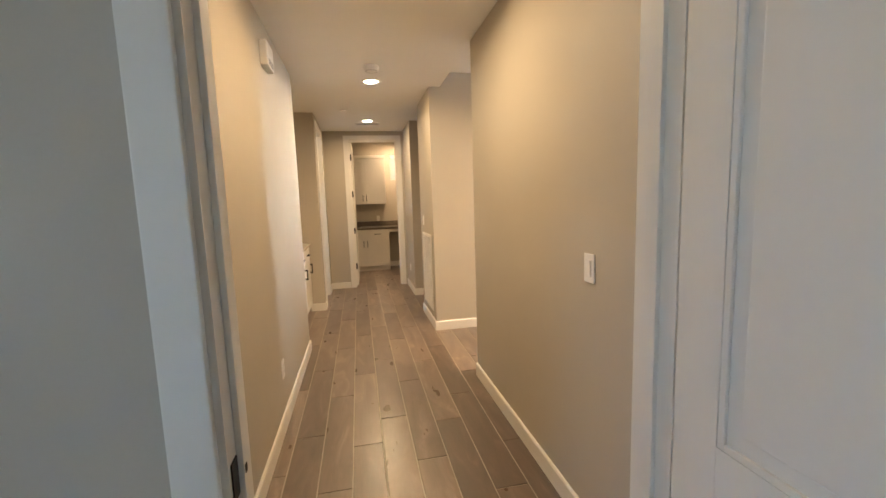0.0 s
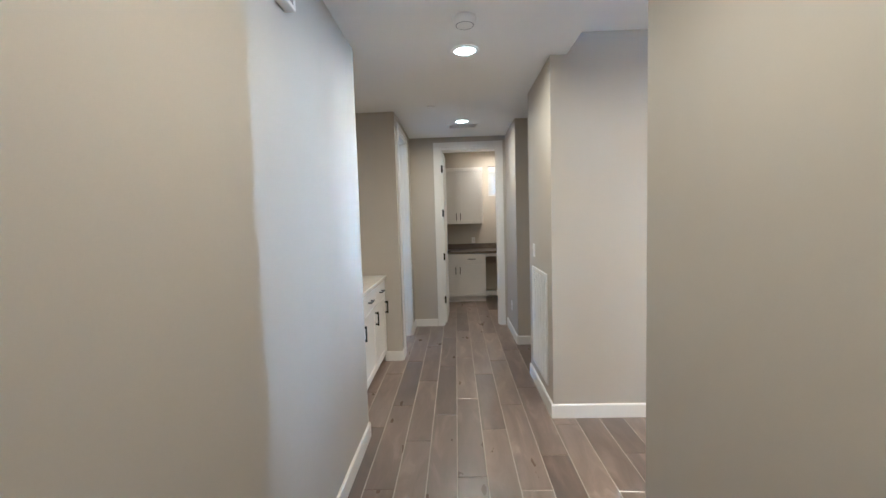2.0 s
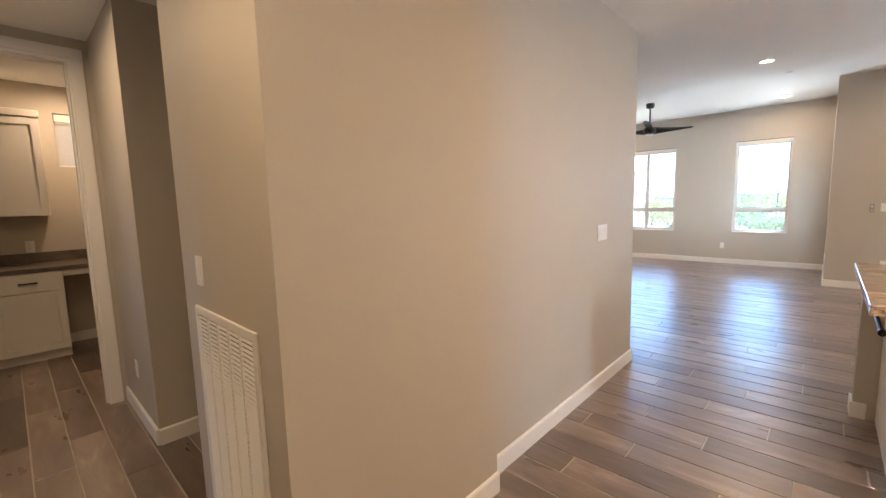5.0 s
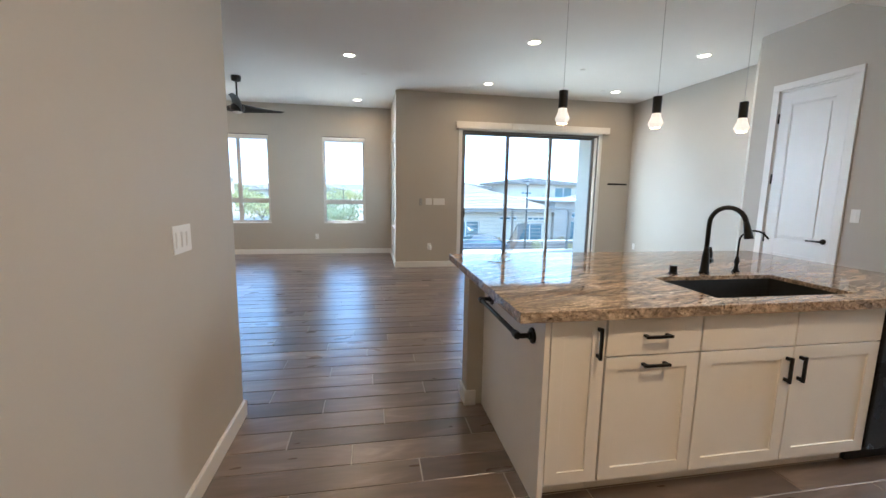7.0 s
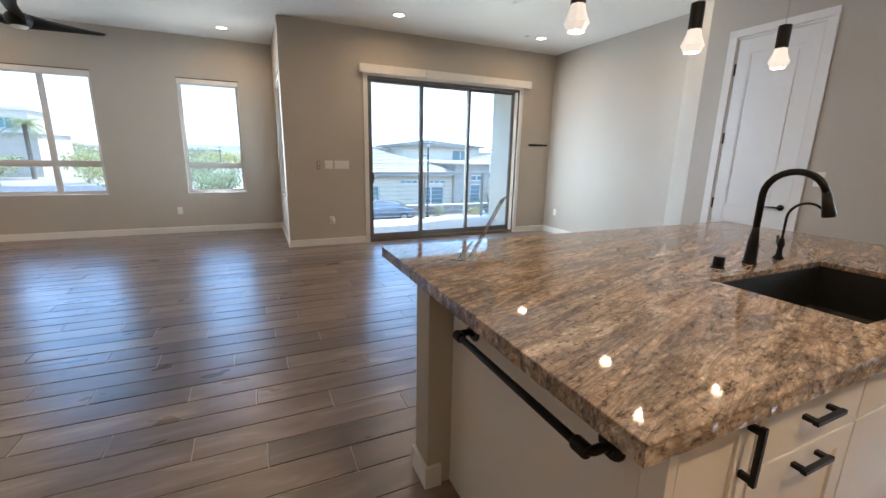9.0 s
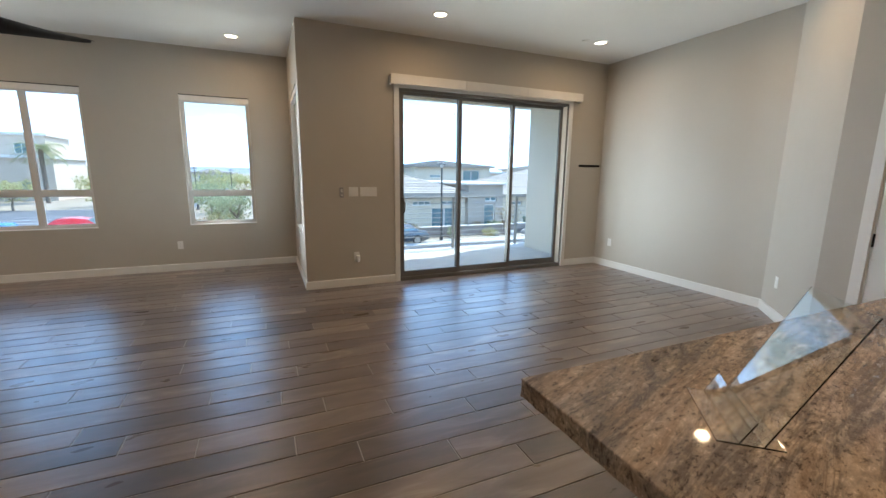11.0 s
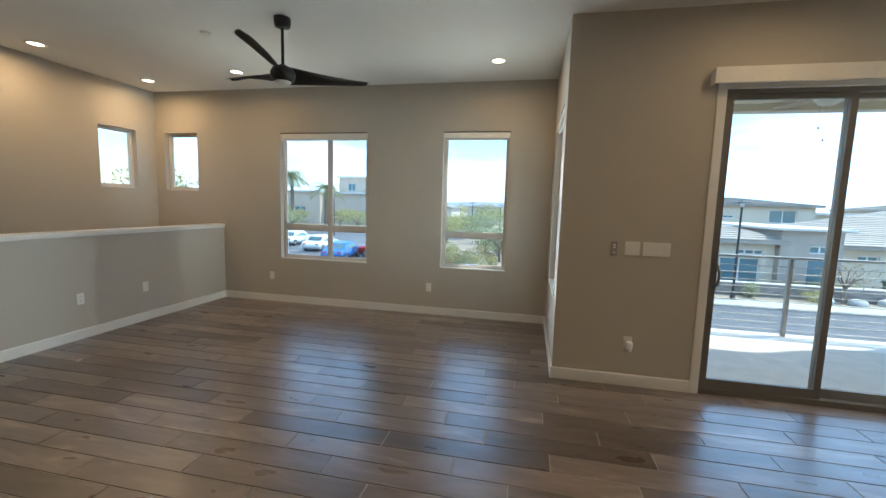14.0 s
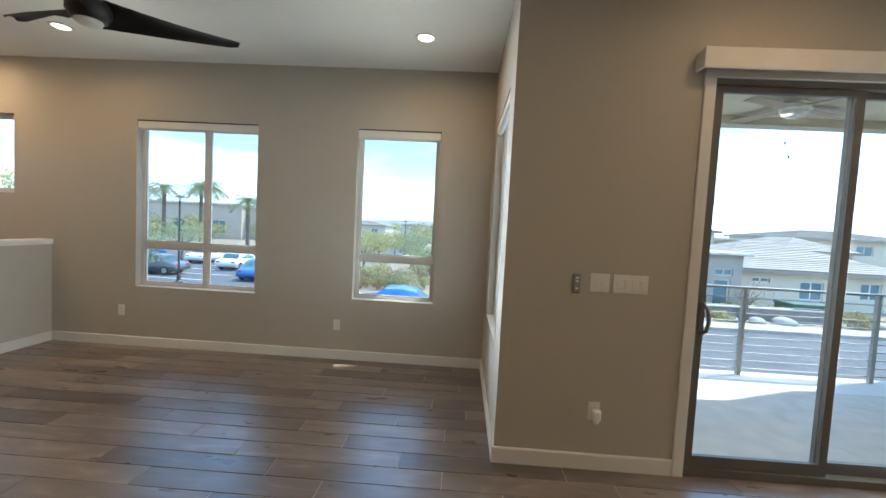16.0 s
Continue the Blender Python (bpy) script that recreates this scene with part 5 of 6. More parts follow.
slab("kerb", 27.8, 28.0, -120, 120, GND, GND + 0.15, PAVING, "pale concrete kerb along the street", "kerb")
slab("pavement", 28.0, 29.6, -120, 120, GND, GND + 0.14, PAVING, "pale concrete pavement beside the street", "pavement")
slab("garden_bed", 29.6, 60, -120, 4.0, GND, GND + 0.12, GRAVEL, "tan gravel garden bed in front of the houses", "garden bed")
for k in range(9):
    slab("road_marking", 34 + k * 2.8, 34.12 + k * 2.8, 22, 27, GND + 0.012, GND + 0.017, PAINTLINE, "white painted parking stripe on asphalt", "road marking")
bm = bmesh.new()
for x0, x1, ya, yb in ((29.2, 29.8, 8.0, 40.0),):
    box(bm, x0, x1, ya, yb, GND, GND + 0.10)
tagged(part("kerb_lot", bm, CONC), "pale concrete kerb beside the lot", "kerb", kind="structure")

# far hills
bm = bmesh.new()
rng = random.Random(3)
prev = None
for k in range(121):
    a = radians(-75 + k * 1.25)
    h = 9 + 16 * max(0, noise.noise((k * 0.11, 0.3, 0))) + 22 * max(0, noise.noise((k * 0.045, 7.3, 0)))
    p = [bm.verts.new((1900 * math.cos(a), 1900 * math.sin(a), GND)), bm.verts.new((2000 * math.cos(a), 2000 * math.sin(a), h)), bm.verts.new((2150 * math.cos(a), 2150 * math.sin(a), GND))]
    if prev:
        for i in range(2):
            bm.faces.new((prev[i], p[i], p[i + 1], prev[i + 1]))
    prev = p
tagged(part("backdrop_hills", bm, HILLS), "low blue-grey desert hills on the horizon", "hills", kind="structure")


def hip_roof(bm, x0, x1, y0, y1, z, h, over=0.55):
    """A hipped roof laid in overlapping courses of tile."""
    x0, x1, y0, y1 = x0 - over, x1 + over, y0 - over, y1 + over
    run = min(x1 - x0, y1 - y0) / 2
    n = max(6, int(run / 0.36))
    for k in range(n):
        a, c = run * k / n, run * (k + 1) / n
        za, zc = z + h * k / n, z + h * (k + 1) / n
        lo = [(x0 + a, y0 + a), (x1 - a, y0 + a), (x1 - a, y1 - a), (x0 + a, y1 - a)]
        hi = [(x0 + c, y0 + c), (x1 - c, y0 + c), (x1 - c, y1 - c), (x0 + c, y1 - c)]
        for i in range(4):
            j = (i + 1) % 4
            vs = [bm.verts.new((*p, zz)) for p, zz in ((lo[i], za + 0.06), (lo[j], za + 0.06), (hi[j], zc + 0.02), (hi[i], zc + 0.02))]
            bm.faces.new(vs)
            dn = [bm.verts.new((*p, zz)) for p, zz in ((lo[i], za - 0.01), (lo[j], za - 0.01), (lo[j], za + 0.06), (lo[i], za + 0.06))]
            bm.faces.new(dn)
    box(bm, x0, x1, y0, y1, z - 0.22, z)


def house(x0, x1, y0, y1, eave, rise, material, label, windows, flat=False):
    """A house; windows on its west face: (y centre, width, z low, z high, with mullion)."""
    h = thing("house", ((x0 + x1) / 2, (y0 + y1) / 2, GND), label, "house", "houses across the street")
    T = Matrix.Translation((-(x0 + x1) / 2, -(y0 + y1) / 2, -GND))
    mv = lambda bm: bmesh.ops.transform(bm, matrix=T, verts=bm.verts) or bm
    w = wall("wall", 'x', x0, x0 + 0.3, y0, y1, GND, eave, [(c - wd / 2, c + wd / 2, a, z) for c, wd, a, z, _ in windows], material, "wall", h)
    for key in ("label", "category", "kind"):
        del w[key]
    w.matrix_basis = T
    bm = bmesh.new()
    box(bm, x0 + 0.3, x1, y0, y1, GND, eave)
    part("rear_wall", mv(bm), material, h)
    bm = bmesh.new()
    if flat:
        box(bm, x0 - 0.4, x1 + 0.4, y0 - 0.4, y1 + 0.4, eave, eave + rise, 0.03)
    else:
        hip_roof(bm, x0, x1, y0, y1, eave + 0.22, rise)
    part("roof", mv(bm), CONC if flat else ROOF, h)
    for c, wd, a, z, m in windows:
        bm = bmesh.new()
        e = 0.07
        box(bm, x0 + 0.10, x0 + 0.2, c - wd / 2, c - wd / 2 + e, a, z), box(bm, x0 + 0.10, x0 + 0.2, c + wd / 2 - e, c + wd / 2, a, z)
        box(bm, x0 + 0.10, x0 + 0.2, c - wd / 2 + e, c + wd / 2 - e, a, a + e), box(bm, x0 + 0.10, x0 + 0.2, c - wd / 2 + e, c + wd / 2 - e, z - e, z)
        if m:
            for q in range(1, m):
                yy = c - wd / 2 + wd * q / m
                box(bm, x0 + 0.11, x0 + 0.19, yy - 0.04, yy + 0.04, a + e, z - e)
        wn_ = part("window", mv(bm), VINYL, h)
        part("pane", mv(boxed(x0 + 0.15, x0 + 0.17, c - wd / 2 + e, c + wd / 2 - e, a + e, z - e)), FARGLASS, wn_)
    return h


house(33.0, 45.0, -10.2, 2.0, -0.25, 2.0, STUCCOW, "white stucco single-storey house with grey tile hip roof", [(-6.5, 1.5, -0.95, -0.62, 3), (-8.9, 1.5, -0.95, -0.62, 3), (-8.4, 2.2, -2.7, -1.15, 2), (-3.0, 2.2, -2.5, -1.0, 2)])
house(32.6, 44.0, -13.4, -10.25, 0.62, 0.15, STUCCOG, "grey entry block with flat roof and yellow door", [(-12.3, 1.1, -0.7, -0.25, 2), (-12.2, 1.0, -3.0, -0.95, 0)], True)
house(36.0, 47.0, -27.0, -13.6, -0.55, 1.9, STUCCOW, "white stucco house with grey tile hip roof and garage", [(-17.0, 1.2, -1.3, -0.95, 2), (-20.5, 1.6, -2.4, -1.1, 2), (-24.5, 1.4, -2.2, -1.0, 2)])
house(56.0, 68.0, -25.5, -14.0, 2.35, 0.9, STUCCOW, "white two-storey house with low roof far behind", [(-17.0, 1.6, 1.0, 1.35, 3), (-22.5, 2.6, 0.6, 2.0, 2)])
house(60.0, 72.0, -12.5, -2.0, 1.75, 1.0, STUCCOW, "white two-storey house with grey roof far behind", [(-5.0, 2.0, 0.6, 1.5, 2), (-9.5, 1.8, 0.6, 1.5, 2)])
house(58.0, 70.0, -52.0, -36.0, 2.2, 1.1, STUCCOW, "white two-storey house with grey hip roof far off", [(-39.5, 2.0, 0.5, 1.7, 2), (-44.5, 2.0, 0.5, 1.7, 2)])
house(48.0, 58.0, -34.0, -27.5, 0.7, 1.3, STUCCOG, "grey stucco house with tile hip roof", [(-30.0, 2.0, -1.6, -0.4, 2)])
house(62.0, 74.0, -33.0, -27.0, 1.6, 0.3, STUCCOW, "white flat-roofed house far off", [(-30.0, 2.0, 0.2, 1.2, 2)], True)
house(86.0, 99.0, 34.0, 47.0, 3.2, 0.4, STUCCOT, "tan stucco flat-roofed building across the lot", [(37.0, 2.2, -1.8, -0.2, 2), (42.0, 2.2, -1.8, -0.2, 2)], True)
house(90.0, 99.0, 36.0, 46.0, 6.8, 0.4, STUCCOT, "tall tan stucco building with parapet across the lot", [(39.0, 1.8, 4.0, 5.6, 2), (43.0, 1.8, 4.0, 5.6, 2)], True)
house(84.0, 96.0, 47.4, 70.0, 3.4, 0.4, STUCCOT, "tan stucco flat-roofed building across the lot", [(52.0, 2.6, -2.2, 0.4, 2), (60.0, 2.6, -2.2, 0.4, 2)], True)
for x, ya, yb in ((30.9, -18.0, -5.6),):
    gw = thing("garden_wall", (x, (ya + yb) / 2, GND), "low brown stacked stone garden wall before the house", "garden wall")
    part("stones", boxed(-0.15, 0.15, ya - (ya + yb) / 2, yb - (ya + yb) / 2, 0, 0.82), STONE, gw)
    part("coping", boxed(-0.19, 0.19, ya - (ya + yb) / 2 - 0.03, yb - (ya + yb) / 2 + 0.03, 0.82, 0.89, 0.01), CONC, gw)


ub = thing("utility_box", (31.6, -16.2, GND + 0.12), "dark green metal utility box on a concrete pad", "utility box")
part("pad", boxed(-0.95, 0.95, -1.1, 1.1, 0, 0.09, 0.01), PAVING, ub)
part("cabinet", boxed(-0.75, 0.75, -0.9, 0.9, 0.09, 0.95, 0.03), UTILITY, ub)
part("lid", boxed(-0.80, 0.80, -0.95, 0.95, 0.95, 1.10, 0.04), UTILITY, ub)
for yy in (-0.45, 0.45):
    part("door", boxed(-0.775, -0.752, yy - 0.42, yy + 0.42, 0.14, 0.92, 0.006), UTILITY, ub)


# ---- street lamps, cars, plants ----
def street_lamp(x, y, h):
    l = thing("street_lamp", (x, y, GND), "dark bronze street lamp post with flat cap head", "street lamp", "street lamps")
    part("base", lathe(bmesh.new(), [(0.22, 0), (0.22, 0.10), (0.13, 0.18), (0.11, 0.55), (0.07, 0.62)], 14), POSTM, l)
    part("pole", lathe(bmesh.new(), [(0.065, 0.6), (0.05, h - 0.35)], 12), POSTM, l)
    part("lantern", lathe(bmesh.new(), [(0.05, h - 0.36), (0.10, h - 0.28), (0.11, h - 0.12)], 14), FROST, l)
    part("cap", lathe(bmesh.new(), [(0.42, h - 0.14), (0.40, h - 0.10), (0.12, h - 0.02), (0.03, h + 0.05)], 18), POSTM, l)


for x, y, h in ((29.3, -6.55, 5.4), (32.4, 23.0, 5.8), (62.5, 12.2, 5.2), (66.0, 8.5, 5.0), (58.0, 31.0, 5.6)):
    street_lamp(x, y, h)


def car(x, y, rz, paint, label):
    c = thing("parked_car", pose(x, y, GND + 0.012, 0, 0, rz), label, "car", "parked cars")
    side = [(-2.2, 0.38), (-2.25, 0.62), (-2.1, 0.86), (-1.55, 0.93), (-0.95, 1.36), (-0.3, 1.46), (0.55, 1.43), (1.2, 0.98), (2.0, 0.86), (2.25, 0.66), (2.27, 0.36), (1.85, 0.24), (-1.85, 0.24)]
    bm = bmesh.new()
    rows = []
    for yy, tuck in ((-0.88, 0.0), (-0.80, 1.0), (0.80, 1.0), (0.88, 0.0)):
        rows.append([bm.verts.new((px, yy * (1 - (0.16 if pz > 1.0 else 0)), pz + (0.02 if tuck and pz > 0.8 else 0))) for px, pz in side])
    for a, b_ in zip(rows, rows[1:]):
        for i in range(len(side)):
            j = (i + 1) % len(side)
            bm.faces.new((a[i], a[j], b_[j], b_[i]))
    bm.faces.new(rows[0]), bm.faces.new(list(reversed(rows[-1])))
    bmesh.ops.recalc_face_normals(bm, faces=bm.faces)
    part("body", bm, paint, c, "", True)
    for s in (-1, 1):
        bm = bmesh.new()
        q = [(-1.35, 0.98), (-0.9, 1.30), (-0.3, 1.39), (0.5, 1.36), (1.05, 0.99)]
        vs = [bm.verts.new((px, s * (0.885 if pz < 1.0 else 0.752), pz)) for px, pz in q]
        wv = [bm.verts.new((v.co.x, v.co.y - s * 0.03, v.co.z)) for v in vs]
        bm.faces.new(vs)
        for i in range(5):
            j = (i + 1) % 5
            bm.faces.new((vs[i], vs[j], wv[j], wv[i]))
        part("side_window", bm, FARGLASS, c)
    for x0, z0, x1, z1 in ((0.62, 1.41, 1.14, 1.02), (-1.02, 1.34, -1.5, 0.97)):
        bm = bmesh.new()
        n = Vector((z0 - z1, 0, x1 - x0)).normalized() * (0.035 if x0 > 0 else 0.03)
        if x0 < 0:
            n = -n
        vs = [bm.verts.new(Vector(p) + n) for p in ((x0, -0.62, z0), (x0, 0.62, z0), (x1, 0.7, z1), (x1, -0.7, z1))]
        bm.faces.new(vs)
        bmesh.ops.solidify(bm, geom=bm.faces[:], thickness=0.01)
        part("windscreen", bm, FARGLASS, c)
    for wx in (-1.4, 1.42):
        for s in (-1, 1):
            wh = part("wheel", lathe(bmesh.new(), [(0.21, -0.10), (0.32, -0.10), (0.335, -0.07), (0.335, 0.07), (0.32, 0.10), (0.21, 0.10)], 20, pose(wx, s * 0.80, 0.335, 90)), RUBBER, c, "black tyre")
            part("rim", lathe(bmesh.new(), [(0.205, -0.104), (0.205, 0.104)], 16, pose(wx, s * 0.80, 0.335, 90)), STEEL, wh)
    for s in (-1, 1):
        part("headlight", boxed(2.12, 2.22, s * 0.62 - 0.14, s * 0.62 + 0.14, 0.64, 0.76, 0.02), FROST, c)
        part("tail_light", boxed(-2.235, -2.15, s * 0.62 - 0.14, s * 0.62 + 0.14, 0.68, 0.80, 0.02), CARRED, c)
    return c


def car_paint(name, colour):
    return surface(name, colour, 0.22, 0.1, vary=0.03, scale=1, fine=200, bump=0.0, spec=0.7)


CARBLUE, CARRED = car_paint("car_blue", (0.03, 0.12, 0.34)), car_paint("car_red", (0.42, 0.02, 0.02))
CARWHITE, CARDARK = car_paint("car_white", (0.72, 0.72, 0.70)), car_paint("car_grey", (0.10, 0.11, 0.12))
car(26.7, 7.4, 88, CARBLUE, "blue sedan parked at the kerb below the windows")
car(36.5, 19.4, 4, CARBLUE, "bright blue car parked in the lot")
car(39.0, 16.6, 92, CARRED, "red car parked in the lot")
car(41.5, 24.0, 2, CARWHITE, "white car parked in the lot")
car(45.0, 29.0, 0, CARWHITE, "white car parked in the lot")
car(44.0, 35.0, 3, CARBLUE, "deep blue car parked in the lot")
car(36.0, 27.5, 91, CARDARK, "dark grey car parked in the lot")
car(29.6, -3.2, 90, CARDARK, "dark grey car parked on the street")


def leaf_cloud(bm, rng, centre, size, count, leaf):
    cx_, cy_, cz_ = centre
    for _ in range(count):
        while True:
            p = Vector((rng.uniform(-1, 1), rng.uniform(-1, 1), rng.uniform(-1, 1)))
            if 0.25 < p.length < 1.0:
                break
        q = Vector((cx_ + p.x * size[0], cy_ + p.y * size[1], cz_ + p.z * size[2]))
        r = Euler((rng.uniform(0, 6.3), rng.uniform(0, 6.3), rng.uniform(0, 6.3))).to_matrix()
        s = leaf * rng.uniform(0.6, 1.3)
        bm.faces.new([bm.verts.new(q + r @ Vector(v)) for v in ((-s, 0, 0), (0, -s * 0.45, 0), (s, 0, 0.1 * s), (0, s * 0.45, 0))])


def tree(x, y, h, spread, material, label, seed, leaves=900, leaf=0.16, sparse=1.0):
    rng = random.Random(seed)
    h *= 0.82
    t = thing("tree", (x, y, GND), label, "tree", "trees")
    bm = bmesh.new()
    tube(bm, [(0, 0, -0.05), (0.05, 0.03, h * 0.2), (0.12, -0.04, h * 0.38)], [0.14, 0.11, 0.09], 9)
    tips = []
    for k in range(7):
        a = k * 0.9 + rng.uniform(-0.3, 0.3)
        r = spread * rng.uniform(0.45, 0.8)
        tip = (0.1 + r * math.cos(a), r * math.sin(a), h * rng.uniform(0.62, 0.9))
        tube(bm, [(0.12, -0.04, h * 0.34), (0.1 + r * 0.45 * math.cos(a), r * 0.45 * math.sin(a), h * 0.55), tip], [0.06, 0.04, 0.012], 6)
        tips.append(tip)
    part("trunk", bm, BARK, t)
    bm = bmesh.new()
    for tip in tips:
        leaf_cloud(bm, rng, tip, (spread * 0.46, spread * 0.46, h * 0.21), int(leaves / 8 * sparse), leaf)
    leaf_cloud(bm, rng, (0.1, 0, h * 0.82), (spread * 0.5, spread * 0.5, h * 0.16), int(leaves / 8 * sparse), leaf)
    leaf_cloud(bm, rng, (0.1, 0, h * 0.5), (spread * 0.8, spread * 0.8, h * 0.24), int(leaves / 5 * sparse), leaf)
    part("crown", bm, material, t)


tree(39.9, 6.6, 3.7, 1.6, LEAFG, "small green tree in the dry ground past the street", 1, 900, 0.11)
tree(45.0, 13.6, 4.6, 2.6, LEAFY, "yellow-green desert tree beside the side street", 2, 900, 0.15)
tree(50.0, 16.4, 4.4, 2.6, LEAFY, "yellow-green desert tree beside the side street", 3, 900, 0.15)
tree(56.0, 10.0, 4.3, 2.6, LEAFG, "green desert tree beside the side street", 4, 900, 0.15)
tree(46.0, 8.4, 3.0, 2.0, LEAFG, "green desert tree by the road", 5, 825, 0.14)
tree(44.0, 31.0, 4.4, 2.6, LEAFG, "grey-green olive tree in the parking lot", 6, 975, 0.12)
tree(34.0, 27.0, 3.6, 1.8, LEAFG, "small green tree in the parking lot", 7, 900, 0.12)
tree(30.2, -12.2, 3.2, 1.4, LEAFD, "small bare pale tree in the gravel bed", 8, 160, 0.07)
tree(70.0, 24.0, 5.0, 3.0, LEAFY, "yellow-green tree across the lot", 9, 825, 0.18)
tree(78.0, 8.0, 5.0, 3.2, LEAFY, "yellow-green tree far down the street", 10, 750, 0.19)
tree(16.0, 58.0, 9.2, 3.5, LEAFY, "yellow-green tree behind the house", 12, 750, 0.21)
tree(24.0, 46.0, 9.2, 3.5, LEAFY, "yellow-green tree behind the house", 13, 750, 0.21)
tree(12.0, 42.0, 9.2, 3.3, LEAFY, "yellow-green tree behind the house", 14, 750, 0.21)
tree(38.0, 41.0, 8.8, 4.0, LEAFY, "yellow-green tree behind the house", 16, 750, 0.21)
tree(52.0, 52.0, 9.0, 4.2, LEAFY, "yellow-green tree past the lot", 15, 750, 0.21)


def palm(x, y, h, seed):
    rng = random.Random(seed)
    p = thing("palm_tree", (x, y, GND), "tall date palm with arching green fronds", "palm tree", "palm trees")
    part("trunk", lathe(bmesh.new(), [(0.34, 0)] + [(0.26 + 0.03 * (k % 2), 0.3 + k * (h - 0.5) / 16) for k in range(17)], 12), BARK, p)
    bm = bmesh.new()
    for k in range(56):
        a = k * 2.4 + rng.uniform(-0.2, 0.2)
        lift = rng.uniform(-0.5, 1.2)
        L = rng.uniform(2.6, 3.7)
        pts = []
        for i in range(9):
            s = i / 8
            pts.append(Vector((math.cos(a) * L * s * 0.95, math.sin(a) * L * s * 0.95, h + lift * L * 0.55 * s - 1.5 * s * s)))
        side = Vector((-math.sin(a), math.cos(a), 0))
        for u, v in zip(pts, pts[1:]):
            for sg in (-1, 1):
                for f in (0.0, 0.5):
                    b0 = u.lerp(v, f)
                    tip = b0 + side * sg * 0.5 + (v - u) * 0.9 + Vector((0, 0, -0.12))
                    bm.faces.new([bm.verts.new(b0), bm.verts.new(b0 + (v - u) * 0.28), bm.verts.new(tip)])
    part("crown", bm, LEAFP, p)


for k, (x, y, h) in enumerate(((70.0, 52.5, 8.8), (71.0, 47.0, 9.2), (66.0, 42.5, 9.0), (72.0, 57.5, 8.6), (68.0, 37.5, 7.2), (80.0, 33.0, 7.8))):
    palm(x, y, h, 40 + k)


def shrub(x, y, r, h, material, label, seed):
    rng = random.Random(seed)
    s = thing("shrub", (x, y, GND + 0.1), label, "shrub", "shrubs")
    bm = bmesh.new()
    for k in range(7):
        a = k * 0.9
        tube(bm, [(0, 0, -0.1), (r * 0.5 * math.cos(a), r * 0.5 * math.sin(a), h * 0.6)], [0.02, 0.008], 5)
    part("stems", bm, BARK, s)
    bm = bmesh.new()
    leaf_cloud(bm, rng, (0, 0, h * 0.55), (r, r, h * 0.5), 320, 0.075)
    part("foliage", bm, material, s)


rng2 = random.Random(21)
for k in range(46):
    mtl = rng2.choice((LEAFY, LEAFG, LEAFG, LEAFD))
    if k < 26:
        x, y = rng2.uniform(29.9, 32.3), rng2.uniform(-24, 3.5)
        if abs(x - 30.9) < 0.5:
            x = 31.9
    else:
        x, y = rng2.uniform(28.4, 40.0), rng2.uniform(6.5, 15.5)
    shrub(x, y, rng2.uniform(0.35, 0.75), rng2.uniform(0.5, 1.0), mtl, {LEAFY: "yellow-green desert shrub in gravel", LEAFG: "grey-green desert shrub in gravel", LEAFD: "dry tan desert grass clump in gravel"}[mtl], 100 + k)
for k in range(12):
    b_ = thing("boulder", (rng2.uniform(29.8, 30.5), rng2.uniform(-20, 2), GND + 0.1), "pale rounded landscape boulder in the gravel bed", "boulder", "boulders")
    bm = bmesh.new()
    bmesh.ops.create_icosphere(bm, subdivisions=2, radius=rng2.uniform(0.25, 0.5))
    for v in bm.verts:
        v.co *= 1 + 0.25 * noise.noise(v.co * 2.5 + Vector((k, 0, 0)))
        v.co.z = v.co.z * 0.65 + 0.12
    part("rock", bm, PAVING, b_, "", True)

# dry planting past the street
rng3 = random.Random(5)
for k in range(26):
    mtl = rng3.choice((LEAFY, LEAFY, LEAFG, LEAFD))
    shrub(rng3.uniform(34.0, 46.0), rng3.uniform(6.2, 13.0), rng3.uniform(0.6, 1.1), rng3.uniform(0.6, 1.4), mtl, {LEAFY: "yellow-green desert shrub in dry ground", LEAFG: "grey-green desert shrub in dry ground", LEAFD: "dry tan desert grass clump in dry ground"}[mtl], 300 + k)
for k, (x, y) in enumerate(((54.0, 14.0), (60.0, 15.8), (63.0, 13.6), (66.0, 31.0), (70.0, 36.0), (62.0, 40.0))):
    tree(x, y, 4.2, 2.6, LEAFY, "yellow-green desert tree in the distance", 40 + k, 900, 0.15)


# distant trees that close the view beyond the streets
rng4 = random.Random(77)
bm = bmesh.new()
for k in range(120):
    far = rng4.uniform(85, 260)
    a = radians(rng4.uniform(-6, 52))
    h = rng4.uniform(3.0, 5.5)
    r_ = rng4.uniform(2.0, 4.2)
    leaf_cloud(bm, rng4, (far * math.cos(a), 4 + far * math.sin(a), GND + h * 0.55), (r_, r_, h * 0.5), 150, 0.42)
woods = tagged(part("distant_trees", bm, LEAFY), "yellow-green desert trees across the distance", "trees", kind="stuff")
for x0, y0_, w_, d_, e_ in ((120, 26, 14, 12, 0.6), (140, 44, 16, 14, 1.6), (150, 14, 14, 12, 1.0), (165, 72, 18, 14, 2.0)):
    house(x0, x0 + w_, y0_, y0_ + d_, e_, 1.2, STUCCOW, "pale stucco house far off among trees", [(y0_ + 3.0, 1.8, e_ - 2.2, e_ - 0.8, 2), (y0_ + 8.0, 1.8, e_ - 2.2, e_ - 0.8, 2)])

# ---- floor planks ----
PW, PL, GAP = 0.172, 1.02, 0.006
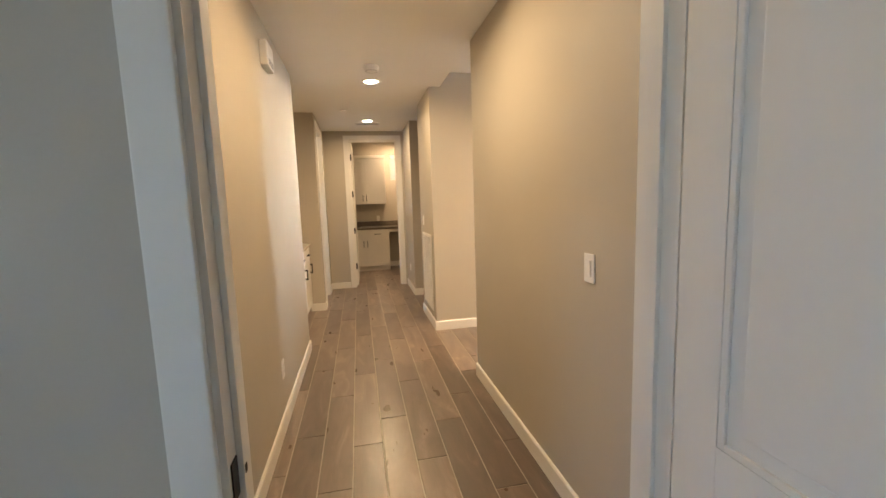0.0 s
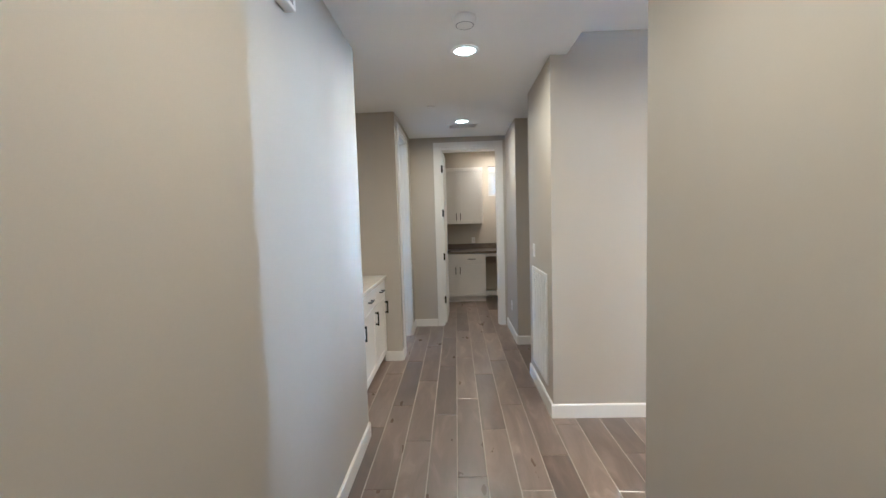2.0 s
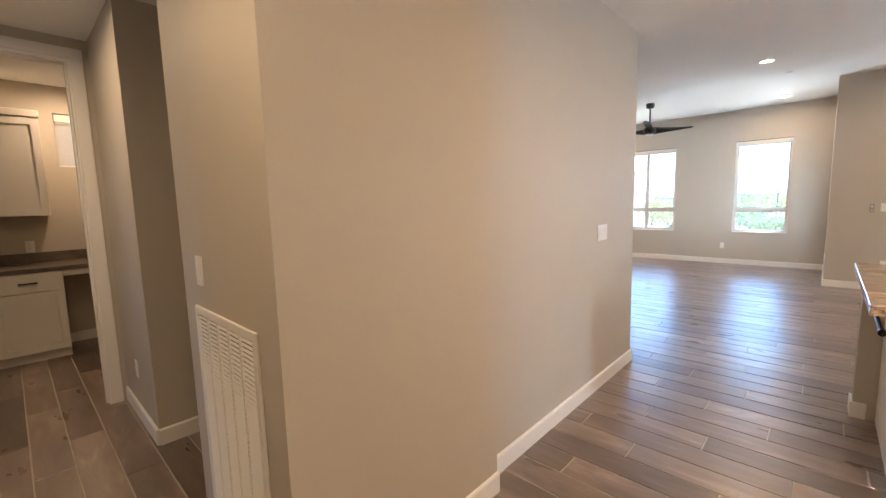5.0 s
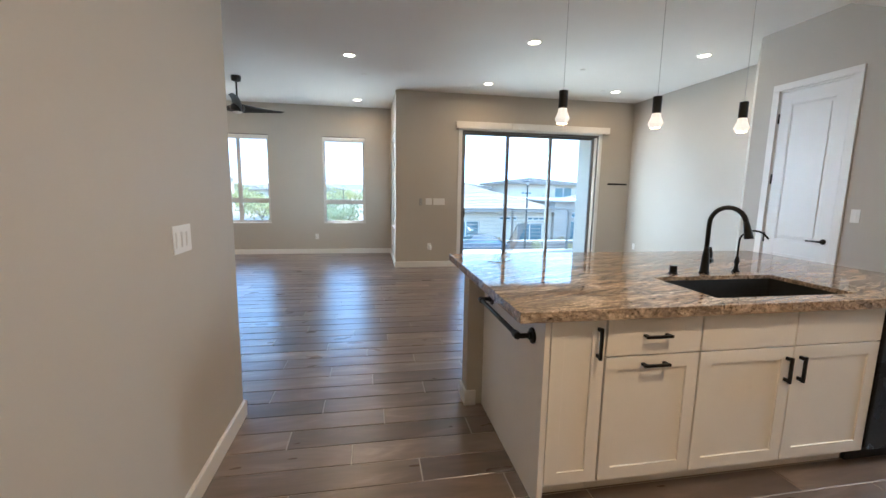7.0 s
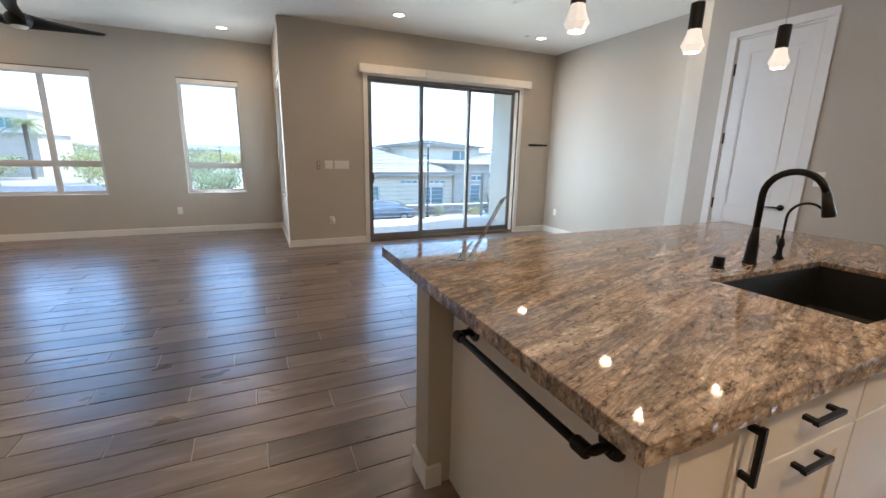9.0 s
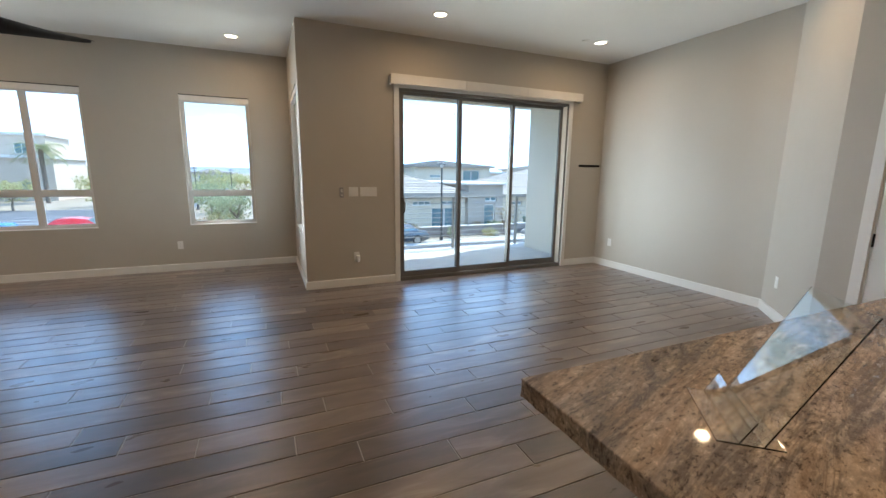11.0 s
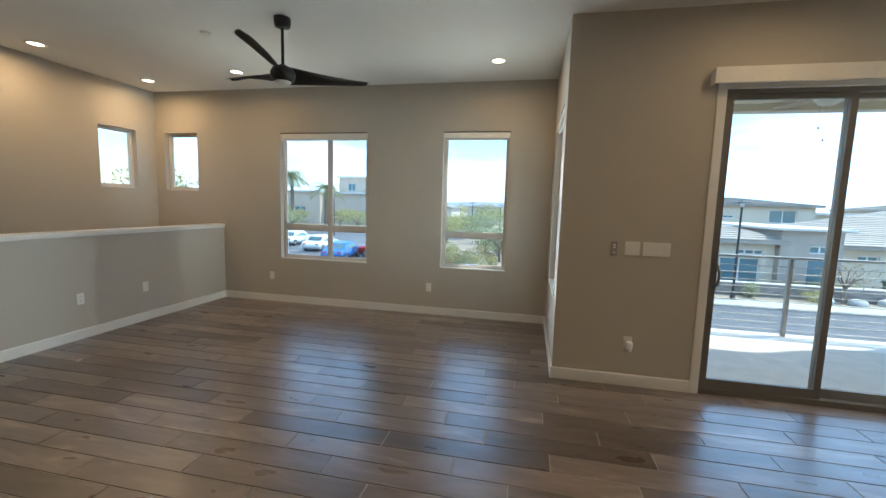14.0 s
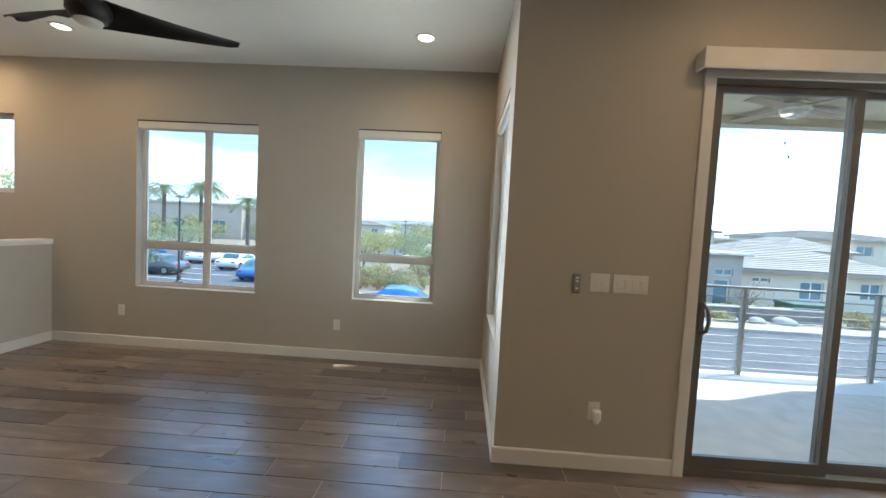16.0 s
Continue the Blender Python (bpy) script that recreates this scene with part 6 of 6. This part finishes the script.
AREAS = [(-0.55, 1.0, 1.56, 7.92), (0.985, 3.1, 3.98, 5.2), (0.985, 3.1, 5.9, 6.9), (-2.2, 2.2, -1.6, 1.56), (-1.5, 1.62, 7.92, 9.98), (1.105, 8.80, -0.49, 5.2), (3.985, 10.455, 3.98, 8.75), (-0.7, -0.4, 4.9, 6.42), (-2.6, -0.5, 6.54, 7.8)]


def plank_mesh(w, l):
    bm = bmesh.new()
    c = 0.0018
    lo = [bm.verts.new(v) for v in ((0, 0, -0.0045), (w, 0, -0.0045), (w, l, -0.0045), (0, l, -0.0045))]
    md = [bm.verts.new(v) for v in ((0, 0, -0.0014), (w, 0, -0.0014), (w, l, -0.0014), (0, l, -0.0014))]
    hi = [bm.verts.new(v) for v in ((c, c, 0), (w - c, c, 0), (w - c, l - c, 0), (c, l - c, 0))]
    bm.faces.new(hi)
    for i in range(4):
        j = (i + 1) % 4
        bm.faces.new((lo[i], lo[j], md[j], md[i]))
        bm.faces.new((md[i], md[j], hi[j], hi[i]))
    return bm


rng = random.Random(11)
pieces = []
row = math.floor(-2.3 / PW)
while row * PW < 10.5:
    x0, x1 = row * PW - 0.009, (row + 1) * PW - 0.009
    spans = sorted([a[2], a[3]] for a in AREAS if x1 > a[0] + 0.01 and x0 < a[1] - 0.01)
    runs = []
    for s in spans:
        if runs and s[0] <= runs[-1][1] + 0.13:
            runs[-1][1] = max(runs[-1][1], s[1])
        else:
            runs.append(list(s))
    start = -3.0 + (row * 0.37 % 1.0) * PL + rng.uniform(-0.08, 0.08)
    for r0, r1 in runs:
        k = math.floor((r0 - start) / PL)
        while start + k * PL < r1:
            p, q = max(r0, start + k * PL), min(r1, start + (k + 1) * PL)
            if q - p > 0.03:
                pieces.append((x0 + GAP / 2, p + GAP / 2, x1 - x0 - GAP, q - p - GAP))
            k += 1
    row += 1
floor_ob = bpy.data.objects["floor"]
near = [p for p in pieces if (-0.5 < p[0] < 0.9 and 1.6 < p[1] < 7.8) or (0.9 <= p[0] < 8.6 and 2.2 < p[1] < 5.2)]
near.sort(key=lambda p: (abs(p[1] - 4.2) + 0.3 * abs(p[0] - 4.0)))
near = near[:300]
chosen = set(near)
shared = {}
for x, y, w, l in near:
    key = (round(w, 4), round(l, 4))
    if key not in shared:
        bm = plank_mesh(w, l)
        me = bpy.data.meshes.new("plank")
        bm.normal_update()
        bm.to_mesh(me)
        bm.free()
        me.materials.append(PLANK)
        shared[key] = me
    o = new("plank", shared[key])
    o.parent = floor_ob
    o.location = (x, y, rng.uniform(-0.0003, 0.0003))
    o.rotation_euler = (rng.uniform(-0.0012, 0.0012), rng.uniform(-0.004, 0.004), 0)
verts, faces = [], []
for x, y, w, l in pieces:
    if (x, y, w, l) in chosen:
        continue
    bm = plank_mesh(w, l)
    base = len(verts)
    bm.verts.index_update()
    ta, tb_ = rng.uniform(-0.0012, 0.0012), rng.uniform(-0.004, 0.004)
    verts += [(v.co.x + x, v.co.y + y, v.co.z + (v.co.y - l / 2) * ta + (v.co.x - w / 2) * tb_) for v in bm.verts]
    faces += [[base + v.index for v in f.verts] for f in bm.faces]
    bm.free()
me = bpy.data.meshes.new("planks")
me.from_pydata(verts, [], faces)
me.materials.append(PLANK)
o = new("planks", me)
o.parent = floor_ob
o["kind"] = "stuff"
